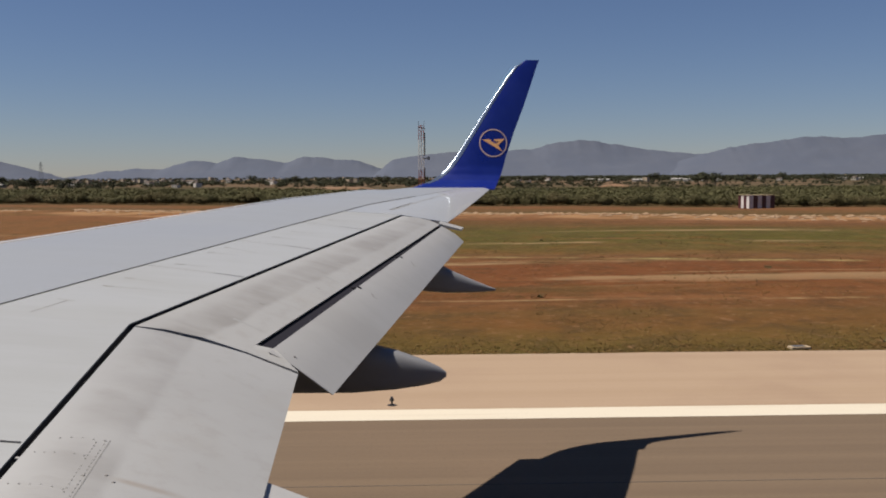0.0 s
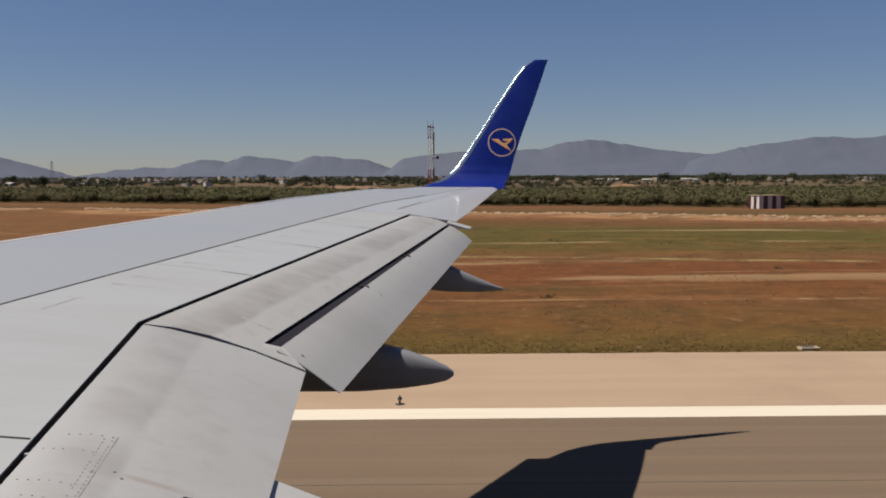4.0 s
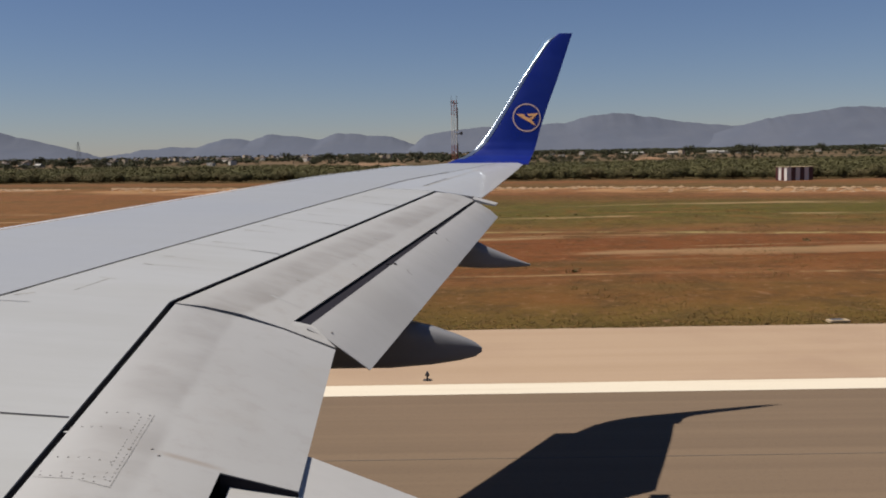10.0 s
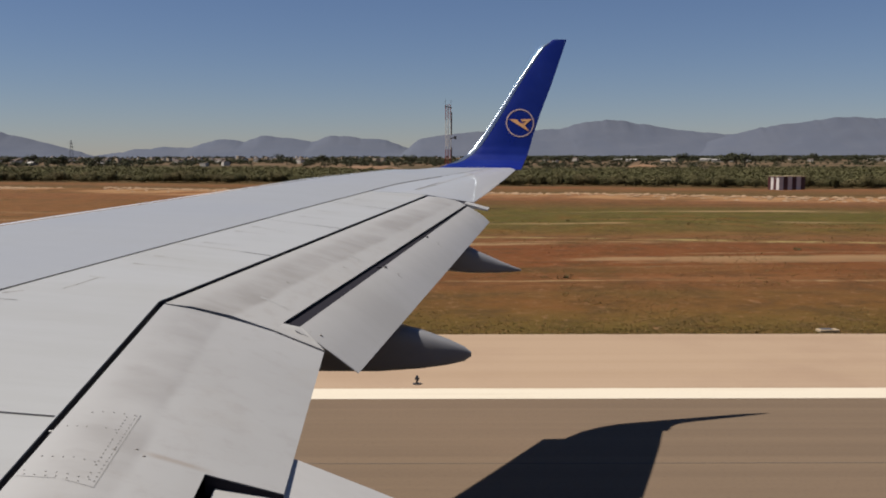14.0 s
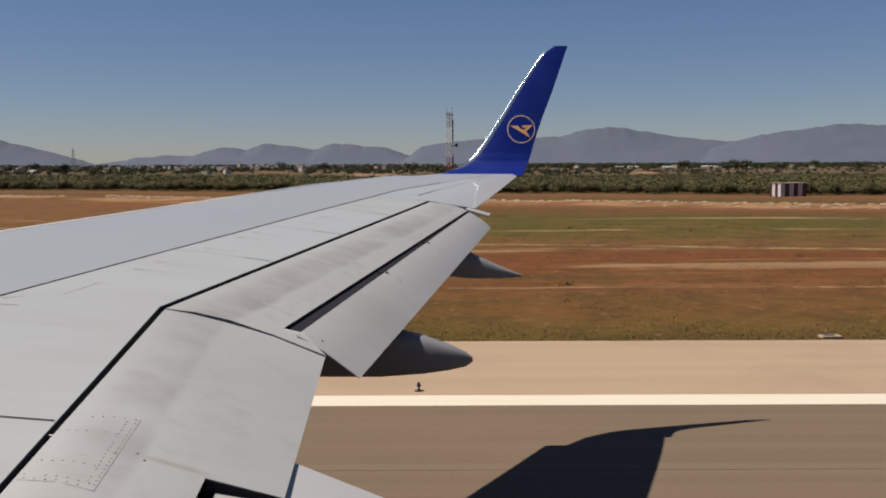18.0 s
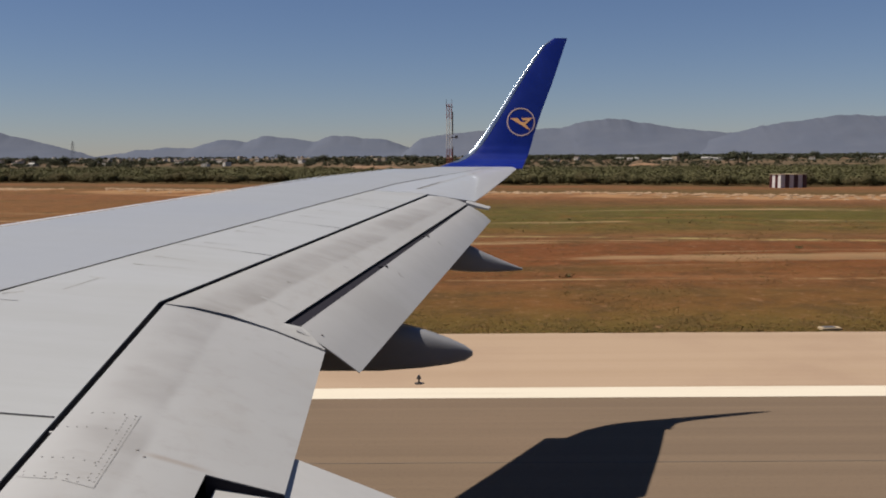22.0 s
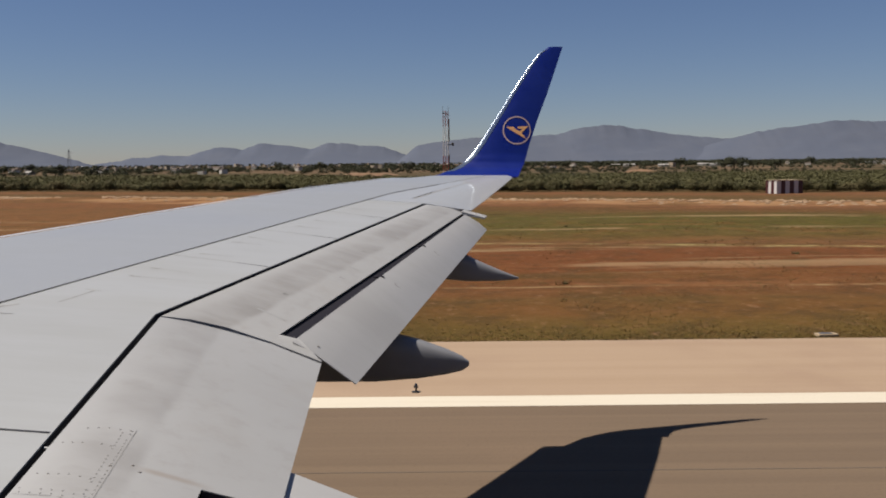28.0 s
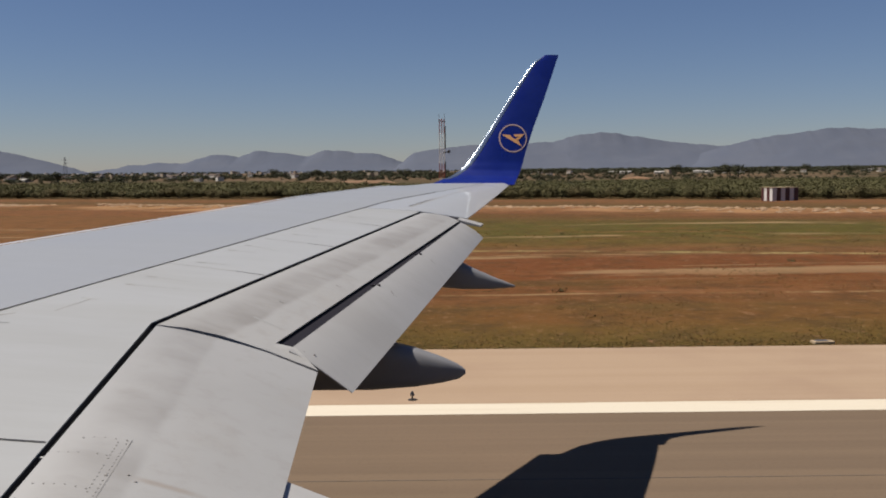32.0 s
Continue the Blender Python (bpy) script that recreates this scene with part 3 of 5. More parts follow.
def ribbon(name, a, b, w0, w1, height, mat, parent, lift=0.0012, n=8, label=""):
    """A thin tapering strip from a to b of the plan, lying on a surface."""
    (xa, ya), (xb, yb) = a, b
    ln = math.hypot(xb - xa, yb - ya)
    sx, sy = -(yb - ya) / ln, (xb - xa) / ln
    vs = []
    for i in range(n + 1):
        f = i / n
        w = (w0 + (w1 - w0) * f) / 2
        for q in (-w, w):
            x, y = xa + (xb - xa) * f + sx * q, ya + (yb - ya) * f + sy * q
            vs.append((x, y, height(x, y) + lift))
    return part(name, mesh(name, vs, [(2 * i, 2 * i + 2, 2 * i + 3, 2 * i + 1) for i in range(n)], mat, True), parent, label)


# spoiler joints square to the hinge, wiped hinge stains, and the aileron outline
for y in (8.60, 10.15, 11.65):
    x = hinge_x(y)
    ribbon("panel_joint", (x - 0.30, y + 0.08), (x - 0.015, y), 0.012, 0.016, top_z, M["seal"], wing)
    ribbon("panel_joint", (spar_x(y) + 0.12, y + 0.24), (x - 0.30, y + 0.08), 0.008, 0.010, top_z, M["faint_seal"], wing)
for x0, y0, x1, y1 in ((-2.58, 7.93, -2.12, 7.88), (-2.50, 8.26, -2.13, 8.15), (-2.24, 8.96, -1.97, 8.92), (-2.08, 9.61, -1.80, 9.56), (-1.97, 9.91, -1.62, 9.72), (-1.60, 10.72, -1.34, 10.64), (-1.44, 11.16, -1.20, 11.10), (-1.10, 12.20, -0.90, 12.14)):
    ribbon("hinge_stain", (x0 - 0.04, y0 + 0.01), (x0 + 0.05, y0 - 0.008), 0.022, 0.016, top_z, M["stain"], wing, 0.0018, 4)
    ribbon("hinge_stain", (x0 + 0.02, y0), (x1, y1), 0.022, 0.006, top_z, M["faint_stain"], wing)
ribbon("wipe_mark", (-2.84, 7.00), (-2.715, 7.39), 0.009, 0.013, top_z, M["stain"], wing)
ribbon("wipe_mark", (-2.80, 7.42), (-2.66, 7.385), 0.02, 0.02, top_z, M["faint_stain"], wing)
ribbon("wipe_mark", (-3.19, 6.78), (-3.08, 6.88), 0.03, 0.02, top_z, M["stain"], wing)
ribbon("aileron_slit", (-0.36, 13.44), (0.87, 16.70), 0.030, 0.018, top_z, M["faint_seal"], wing, 0.0012, 16)
ribbon("aileron_slit", (-0.385, 13.46), (-0.05, 14.35), 0.014, 0.008, top_z, M["seal"], wing, 0.002, 8)
cross_seal(4.48, -2.35, hinge_x(4.48) - 0.01, 0.018, M["seal"])
cross_seal(4.48, -4.4, -2.35, 0.009, M["seal"])
part("hinge_bracket", boxm("hinge_bracket", -1.925, 4.338, 3.745, -1.81, 4.350, 3.760, M["fairing_grey"], 0.003), wing)
cross_seal(6.6, -4.6, -3.0, 0.01, M["faint_seal"])


def ruled(name, inner_prof, y0, outer_prof, y1, mat, parent, n=8, label="", sharp=50, skew=0.0):
    """A tapered panel between two profiles. skew: how far the inner end runs inboard at its leading edge."""
    loops, xa, xb = [], inner_prof[0][0], max(p[0] for p in inner_prof)
    for i in range(n + 1):
        f, ring = i / n, []
        for a, b in zip(inner_prof, outer_prof):
            g = f - skew / (y1 - y0) * (1 - min(1, max(0, (a[0] - xa) / (xb - xa)))) ** 3 * max(0, 1 - 3 * f)
            ring.append((a[0] + (b[0] - a[0]) * g, y0 + (y1 - y0) * g, a[1] + (b[1] - a[1]) * g))
        loops.append(ring)
    return part(name, loft(name, loops, mat, sharp=sharp), parent, label)


# outboard flap: fore and aft segments with a dark slot between them
fore = ruled("outboard_flap", [(-2.012, 3.985), (-1.84, 3.94), (-1.60, 3.865), (-1.285, 3.750), (-1.30, 3.730), (-1.6, 3.76), (-2.00, 3.86)], 7.03,
             [(-0.190, 4.522), (0.0, 4.502), (0.18, 4.463), (0.320, 4.400), (0.305, 4.384), (0.10, 4.39), (-0.15, 4.45)], 13.06, M["flap_grey"], airliner, n=18, label="grey outboard flap with dirty streaks, lowered", skew=0.135)
aft = ruled("aft_flap", [(-1.128, 3.729), (-1.0, 3.664), (-0.82, 3.53), (-0.645, 3.395), (-0.650, 3.391), (-0.94, 3.611), (-1.116, 3.704)], 7.12,
            [(0.346, 4.380), (0.42, 4.343), (0.55, 4.26), (0.65, 4.165), (0.64, 4.15), (0.48, 4.24), (0.365, 4.335)], 13.02, M["aft_grey"], airliner, label="grey aft flap segment, steeply lowered")
# sheet under the slot, its colour carrying the slot's shade
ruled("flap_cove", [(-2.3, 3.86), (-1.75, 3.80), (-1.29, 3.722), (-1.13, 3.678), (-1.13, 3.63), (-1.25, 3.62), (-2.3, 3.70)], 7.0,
      [(-0.35, 4.45), (0.05, 4.40), (0.312, 4.378), (0.36, 4.358), (0.36, 4.33), (0.3, 4.27), (-0.35, 4.36)], 13.04, M["cove"], airliner, label="cove sheet behind the flap slots, coloured dark for slot shade")
def aft_z(x, y):
    """Upper face of the aft flap segment."""
    f = (y - 7.12) / 5.9
    line = [(a + (c - a) * f, b + (d - b) * f) for (a, b), (c, d) in zip(((-1.128, 3.729), (-1.0, 3.664), (-0.82, 3.53), (-0.645, 3.395)), ((0.346, 4.380), (0.42, 4.343), (0.55, 4.26), (0.65, 4.165)))]
    return float(np.interp(x, [p[0] for p in line], [p[1] for p in line]))


for y in (9.3, 10.85):
    f = (y - 7.12) / 5.9
    x0, z0 = -1.128 + 1.474 * f, 3.729 + 0.651 * f
    part("slot_bracket", boxm("slot_bracket", x0 - 0.08, y - 0.018, z0 - 0.05, x0 + 0.03, y + 0.018, z0 + 0.003, M["cove"], 0.006), aft)
    ribbon("grease_spot", (x0 + 0.135, y + 0.02), (x0 + 0.155, y - 0.03), 0.018, 0.014, aft_z, M["grime"], aft, 0.0012, 3)
    ribbon("grease_spot", (x0 + 0.15, y - 0.03), (x0 + 0.19, y - 0.02), 0.012, 0.010, aft_z, M["grime"], aft, 0.0012, 3)
part("flap_end_tab", loft("flap_end_tab", [[(0.30, 13.08, 4.42), (0.62, 13.08, 4.33), (0.62, 13.08, 4.31), (0.30, 13.08, 4.37)], [(0.34, 13.26, 4.44), (0.66, 13.26, 4.35), (0.66, 13.26, 4.33), (0.34, 13.26, 4.39)]], M["flap_grey"], False), airliner)

# the fore flap's end rib beside the aft segment
rib, corners = [], [Vector(p) for p in ((-1.285, 7.032, 3.750), (-0.893, 7.032, 3.590), (-1.085, 7.20, 3.735), (-1.237, 7.21, 3.769))]
for i in range(8):
    pa, pb = corners[0].lerp(corners[3], i / 7), corners[1].lerp(corners[2], i / 7)
    row = [pa.lerp(pb, q / 7) for q in range(8)]
    rib.append([tuple(p) for p in row] + [(p.x, p.y, p.z - 0.022) for p in row[::-1]])
part("flap_end_rib", loft("flap_end_rib", rib, M["flap_grey"], sharp=60), fore)
for x, y, z in ((-1.03, 7.22, 3.698), (-0.95, 7.25, 3.668)):
    part("grease_spot", rodm("grease_spot", (x, y, z - 0.012), (x, y, z + 0.002), 0.010, M["grime"], 8), fore)

# inboard flap with its notch, and the aft segment below it
FLAP_A = [(-1.832, 3.768), (-1.64, 3.757), (-1.45, 3.71), (-1.28, 3.65), (-1.11, 3.59), (-0.76, 3.44)]
FLAP_B = [(-2.047, 3.994), (-1.86, 3.94), (-1.63, 3.865), (-1.44, 3.797), (-1.27, 3.742), (-0.892, 3.585)]


def flap_profile(y):
    """Upper line of the inboard flap at a station."""
    f = (y - 4.38) / 2.605
    return [(p[0] + (q[0] - p[0]) * f, p[1] + (q[1] - p[1]) * f) for p, q in zip(FLAP_A, FLAP_B)]


def thickened(prof, t=0.03):
    return prof + [(prof[-1][0] - 0.015, prof[-1][1] - 0.016), (prof[3][0], prof[3][1] - t - 0.02), (prof[0][0] + 0.01, prof[0][1] - 0.08)]


def flap_loop(y, notch):
    pr = flap_profile(y)
    k = 1 - notch
    pr[5] = (pr[4][0] + 0.002 + (pr[5][0] - pr[4][0] - 0.002) * k, pr[4][1] - 0.001 + (pr[5][1] - pr[4][1] + 0.001) * k)
    ring = [(x, y, z) for x, z in thickened(pr)]
    s = max(0.0, (y - 6.2) / 0.785)
    for i, j in ((0, 0), (1, 1), (2, 2), (8, 0)):  # the outer end runs inboard towards its leading edge
        yi = y - s * 0.17 * (1 - (pr[j][0] - pr[0][0]) / (pr[5][0] - pr[0][0])) ** 3
        q, p = flap_profile(yi)[j], flap_profile(y)[j]
        ring[i] = (ring[i][0] + q[0] - p[0], yi, ring[i][2] + q[1] - p[1])
    return ring


stations = [(0.1 + 0.476 * i, 1) for i in range(9)] + [(4.245, 1), (4.37, 0)] + [(4.38 + 0.521 * i, 0) for i in range(1, 6)]
inb = part("inboard_flap", loft("inboard_flap", [flap_loop(y, nt) for y, nt in stations], M["inboard_grey"], sharp=35), airliner, "grey inboard flap with faint soot bands, lowered")
cap = flap_profile(4.245)[4], flap_profile(4.37)[5]
# notch's end face covered with a sheet painted as dark as its shade
part("notch_wall", mesh("notch_wall", [(cap[0][0], 4.243, cap[0][1] - 0.006), (cap[1][0], 4.366, cap[1][1] - 0.006), (cap[1][0], 4.366, cap[1][1] - 0.08), (cap[0][0], 4.243, cap[0][1] - 0.10)], [(0, 1, 2, 3)], M["cove"]), inb, "sheet on the wall of the flap slot, coloured dark for shade")
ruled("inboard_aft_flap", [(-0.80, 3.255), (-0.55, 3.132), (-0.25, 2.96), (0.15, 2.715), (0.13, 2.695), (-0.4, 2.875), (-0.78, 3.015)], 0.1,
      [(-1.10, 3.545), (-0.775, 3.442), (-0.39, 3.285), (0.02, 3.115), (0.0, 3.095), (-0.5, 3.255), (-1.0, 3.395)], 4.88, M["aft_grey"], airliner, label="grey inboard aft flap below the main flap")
# sheet closing the hinge gap from below, gap shade painted in
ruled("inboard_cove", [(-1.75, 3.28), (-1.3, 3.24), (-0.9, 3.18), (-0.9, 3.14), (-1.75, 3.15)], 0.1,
      [(-2.3, 3.86), (-1.6, 3.72), (-1.1, 3.53), (-1.1, 3.50), (-2.3, 3.70)], 6.98, M["cove"], airliner, label="cove sheet ahead of the inboard flap, coloured dark for gap shade")


def inb_z(x, y):
    """Upper face of the inboard flap."""
    pr = flap_profile(y)
    for p, q in zip(pr, pr[1:]):
        if x <= q[0]:
            break
    return p[1] + (q[1] - p[1]) * (x - p[0]) / (q[0] - p[0])


# rivet rows round an access panel on the inboard flap
rm = rodm("rivet", (0, 0, -0.003), (0, 0, 0.0012), 0.0044, M["rivet"], 6)
rows = [((-1.743, 4.596), (-1.549, 4.649)), ((-1.832, 4.392), (-1.567, 4.417)), ((-1.756, 4.032), (-1.523, 4.025)), ((-1.752, 3.84), (-1.47, 3.806)), ((-1.767, 3.879), (-1.482, 3.848)), ((-1.542, 4.645), (-1.457, 3.801)), ((-1.575, 4.60), (-1.495, 3.87))]
for (xa, ya), (xb, yb) in rows:
    n = int(math.hypot(xb - xa, yb - ya) / 0.042)
    for i in range(n + 1):
        if (i * 7 + int(xa * 50)) % 9 == 0:
            continue
        x, y = xa + (xb - xa) * i / n, ya + (yb - ya) * i / n
        r = part("rivet", rm, inb)
        r.location = (x, y, inb_z(x, y))


ribbon("panel_seam", (-1.526, 4.665), (-1.441, 3.785), 0.005, 0.004, inb_z, M["faint_seal"], inb, 0.001, 12)
ribbon("panel_seam", (-1.441, 3.785), (-1.775, 3.822), 0.004, 0.003, inb_z, M["faint_seal"], inb, 0.001, 8)
for x, y in ((-1.418, 4.26), (-1.372, 4.215), (-1.50, 4.20)):
    part("grease_spot", rodm("grease_spot", (x, y, inb_z(x, y) - 0.004), (x, y, inb_z(x, y) + 0.0015), 0.009, M["grime"], 8), inb)


def fore_z(x, y):
    """Upper face of the outboard flap."""
    f = (y - 7.03) / 6.03
    line = [(a + (c - a) * f, b + (d - b) * f) for (a, b), (c, d) in zip(((-2.012, 3.985), (-1.84, 3.94), (-1.60, 3.865), (-1.285, 3.750)), ((-0.190, 4.522), (0.0, 4.502), (0.18, 4.463), (0.320, 4.400)))]
    return float(np.interp(x, [p[0] for p in line], [p[1] for p in line]))


for y, xa, xb in ((7.5, 0.40, 0.64), (9.25, 0.42, 0.58), (10.8, 0.38, 0.54)):
    x = -2.012 + 0.301 * (y - 7.03)
    ribbon("oil_streak", (x + xa, y + 0.05), (x + xb, y), 0.03, 0.012, fore_z, M["faint_stain"], fore)
for y, xa in ((8.05, 0.36), (8.9, 0.50), (9.9, 0.33)):
    x = -2.012 + 0.301 * (y - 7.03) + xa
    ribbon("grease_spot", (x, y), (x + 0.05, y - 0.01), 0.02, 0.012, fore_z, M["stain"], fore, 0.0015, 3)


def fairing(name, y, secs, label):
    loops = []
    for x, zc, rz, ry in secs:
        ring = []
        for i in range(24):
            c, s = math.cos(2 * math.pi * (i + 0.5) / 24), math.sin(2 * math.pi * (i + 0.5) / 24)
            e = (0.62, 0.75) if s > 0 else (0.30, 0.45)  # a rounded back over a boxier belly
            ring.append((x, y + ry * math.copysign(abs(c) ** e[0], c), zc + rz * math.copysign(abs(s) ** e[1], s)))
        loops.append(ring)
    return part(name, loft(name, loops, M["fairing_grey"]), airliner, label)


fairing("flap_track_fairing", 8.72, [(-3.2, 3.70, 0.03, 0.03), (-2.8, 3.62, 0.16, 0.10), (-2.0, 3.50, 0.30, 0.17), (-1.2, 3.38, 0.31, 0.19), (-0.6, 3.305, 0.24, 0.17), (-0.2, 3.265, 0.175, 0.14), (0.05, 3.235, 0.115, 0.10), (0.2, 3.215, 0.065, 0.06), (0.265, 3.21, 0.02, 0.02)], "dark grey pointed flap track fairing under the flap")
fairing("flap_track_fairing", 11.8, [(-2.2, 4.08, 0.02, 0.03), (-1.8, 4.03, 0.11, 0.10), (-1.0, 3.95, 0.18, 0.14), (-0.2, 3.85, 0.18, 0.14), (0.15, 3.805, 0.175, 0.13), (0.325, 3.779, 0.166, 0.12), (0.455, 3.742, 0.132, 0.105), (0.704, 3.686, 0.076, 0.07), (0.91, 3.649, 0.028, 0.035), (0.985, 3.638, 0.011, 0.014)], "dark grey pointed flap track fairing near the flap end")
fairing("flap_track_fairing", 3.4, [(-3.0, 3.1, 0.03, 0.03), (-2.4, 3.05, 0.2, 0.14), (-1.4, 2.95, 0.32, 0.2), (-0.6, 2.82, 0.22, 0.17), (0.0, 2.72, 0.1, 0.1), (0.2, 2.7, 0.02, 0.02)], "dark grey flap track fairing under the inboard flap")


# winglet: a blended curve up from the tip, then a straight blade leaning outward
def blade(v):
    """Y and Z of the winglet's middle, leading and trailing X, at v from 0 (wing tip) to 1 (top)."""
    zs = [4.845, 4.925, 4.99, 5.09, 5.24, 5.45, 5.9, 6.4, 6.9, 7.12, 7.25]
    ys = [16.86, 17.07, 17.20, 17.30, 17.375, 17.44, 17.565, 17.70, 17.84, 17.90, 17.935]
    le = [-0.16, 0.06, 0.26, 0.42, 0.575, 0.735, 1.035, 1.355, 1.70, 1.87, 2.07]
    te = [1.40, 1.45, 1.49, 1.545, 1.60, 1.66, 1.82, 2.02, 2.20, 2.277, 2.327]
    f = v * (len(zs) - 1)
    i = min(int(f), len(zs) - 2)
    f -= i
    return [q[i] + (q[i + 1] - q[i]) * f for q in (ys, zs, le, te)]


def blade_loop(v, u0=0.0, u1=1.0, grow=0.0, fat=1.0):
    y, z, a, b = blade(v)
    y1, z1, *_ = blade(min(1, v + 0.02))
    y0, z0, *_ = blade(max(0, v - 0.02))
    t = Vector((0, y1 - y0, z1 - z0)).normalized()
    nrm = Vector((0, -t.z, t.y))  # towards the fuselage and up
    c, up, dn = b - a, [], []
    for i in range(11):
        u = u0 + (u1 - u0) * (1 - math.cos(math.pi * i / 10)) / 2
        h = 0.055 * c * fat * (2.2 * math.sqrt(max(0, u)) * (1 - u)) + 0.004 + grow
        p = Vector((a + u * c, y, z))
        q = min(1, max(0, v / 0.35))
        up.append(p + nrm * h * 0.9 * q)
        dn.append(p - nrm * h * (1.0 - 0.4 * q))
    return [tuple(p) for p in up + dn[::-1]]


winglet = part("winglet", loft("winglet", [blade_loop(i / 40) for i in range(0, 41)], M["blue"], sharp=60), airliner, "deep blue blended winglet")
part("leading_edge_strip", loft("leading_edge_strip", [blade_loop(i / 40, 0.0, 0.11, 0.004) for i in range(5, 39)], M["metal"], sharp=70), winglet, "polished bare metal leading edge")


def on_blade(x, z, off=0.03):
    """A place on the inboard face of the straight blade."""
    lo, hi = 0.3, 1.0
    for _ in range(30):
        mid = (lo + hi) / 2
        lo, hi = (mid, hi) if blade(mid)[1] < z else (lo, mid)
    y, _, a, b = blade(lo)
    c, u = b - a, min(0.99, max(0.01, (x - a) / (b - a)))
    return (x, y - (0.055 * c * 2.2 * math.sqrt(u) * (1 - u) + 0.004) * 0.9 - off, z)


LX, LZ = 1.425, 5.69
ring_v, ring_f = [], []
for i in range(48):
    a = 2 * math.pi * i / 48
    for r in (0.238, 0.260):
        ring_v.append(on_blade(LX + r * math.cos(a), LZ + r * math.sin(a), 0.006))
for i in range(48):
    j = (i + 1) % 48
    ring_f.append((2 * i, 2 * i + 1, 2 * j + 1, 2 * j))
part("emblem_ring", mesh("emblem_ring", ring_v, ring_f, M["ring"]), winglet, "thin dusty pink ring")
STROKES = ([(-60, 20), (-18, 20), (-4, 4), (14, -4), (26, -12), (50, -47), (14, -26)], [(2, 20), (65, 23), (28, -12), (14, -4), (36, 9), (12, 8)])
for sh in STROKES:
    part("emblem_stroke", mesh("emblem_stroke", [on_blade(LX + p * 0.00336, LZ + q * 0.00336, 0.006) for p, q in sh], [tuple(range(len(sh)))], M["gold"]), winglet, "orange-yellow angular mark")
part("static_wick", rodm("static_wick", (1.36, 17.0, 4.86), (1.52, 17.0, 4.85), 0.006, M["seal"], 6), airliner)

# hull behind the camera and the gear that carries it
hull = []
for x, r, zc in ((-22, 0.3, 3.9), (-21, 1.0, 4.0), (-19, 1.6, 4.2), (-16.5, 1.86, 4.3), (-5, 1.88, 4.3), (8, 1.88, 4.3), (16, 1.7, 4.5), (22, 1.0, 5.1), (26, 0.3, 5.6)):
    hull.append([(x, -2.06 + r * math.cos(a), zc + r * math.sin(a)) for a in [2 * math.pi * i / 40 for i in range(40)]])
part("fuselage", loft("fuselage", hull, M["hull"]), airliner, "light painted fuselage")
for y in (-5.5, 1.4):
    part("gear_leg", rodm("gear_leg", (-2.0, y, 0.5), (-2.0, y * 0.8 - 0.4, 3.3), 0.12, M["steel"], 12), airliner)
    for dx in (-0.6, 0.6):
        for dy in (-0.42, 0.42):
            wh = part("wheel", rodm("wheel", (-2.0 + dx, y + dy - 0.18, 0.51), (-2.0 + dx, y + dy + 0.18, 0.51), 0.51, M["tyre"], 28), airliner)
            part("rim", rodm("rim", (-2.0 + dx, y + dy - 0.185, 0.51), (-2.0 + dx, y + dy + 0.185, 0.51), 0.26, M["steel"], 20), wh)
part("gear_leg", rodm("gear_leg", (-17.5, -2.06, 0.4), (-17.5, -2.06, 3.0), 0.09, M["steel"], 12), airliner)
for dy in (-0.25, 0.25):
    part("wheel", rodm("wheel", (-17.5, -2.06 + dy - 0.1, 0.4), (-17.5, -2.06 + dy + 0.1, 0.4), 0.4, M["tyre"], 24), airliner)

# ---- mountains round the plain ----
def ridge(label, line, y_far, seed, fall=380.0, rough=1.0):
    """A range from points (metres along, metres high) with gullied slopes towards the plain."""
    xs = [p[0] for p in line]
    n, rows = 260, 22
    vs, fs = [], []
    for i in range(n + 1):
        x = xs[0] + (xs[-1] - xs[0]) * i / n
        h, broad = [float(np.mean(np.interp(x + d * np.linspace(-1, 1, 9), xs, [p[1] for p in line]))) for d in (14, 420)]
        bumps = rough * (6.0 * noise.noise((x * 0.012, seed, 0)) + 3.2 * noise.noise((x * 0.04, seed, 3)))
        for j in range(rows + 1):
            u = j / rows
            g = noise.fractal((x * 0.006 + u * 1.5, u * 5.0, seed), 0.9, 2.1, 5)
            f = min(1, 2.2 * u)
            z = (h * (1 - f) + min(h, broad) * f + bumps * (1 - u) ** 6) * (1 - u) ** 1.15 + h * 0.06 * g * math.sin(math.pi * u) - 3 * u
            vs.append((x + 40 * u * noise.noise((x * 0.01, u, seed)), y_far - fall * u + 30 * g * u, z))
    for i in range(n):
        for j in range(rows):
            a = i * (rows + 1) + j
            fs.append((a, a + 1, a + rows + 2, a + rows + 1))
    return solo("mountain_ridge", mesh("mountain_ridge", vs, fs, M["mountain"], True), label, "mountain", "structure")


def at_far(pts, y):
    return [((x - 786) / 1670 * y, max(0.5, (283 - v) / 1670 * y + 5)) for x, v in pts]


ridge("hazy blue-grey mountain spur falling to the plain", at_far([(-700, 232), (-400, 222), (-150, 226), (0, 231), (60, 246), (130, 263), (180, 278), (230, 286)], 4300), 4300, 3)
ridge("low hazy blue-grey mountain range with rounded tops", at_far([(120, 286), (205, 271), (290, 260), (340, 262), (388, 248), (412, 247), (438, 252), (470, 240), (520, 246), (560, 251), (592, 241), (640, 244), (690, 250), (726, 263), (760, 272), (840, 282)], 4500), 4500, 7)
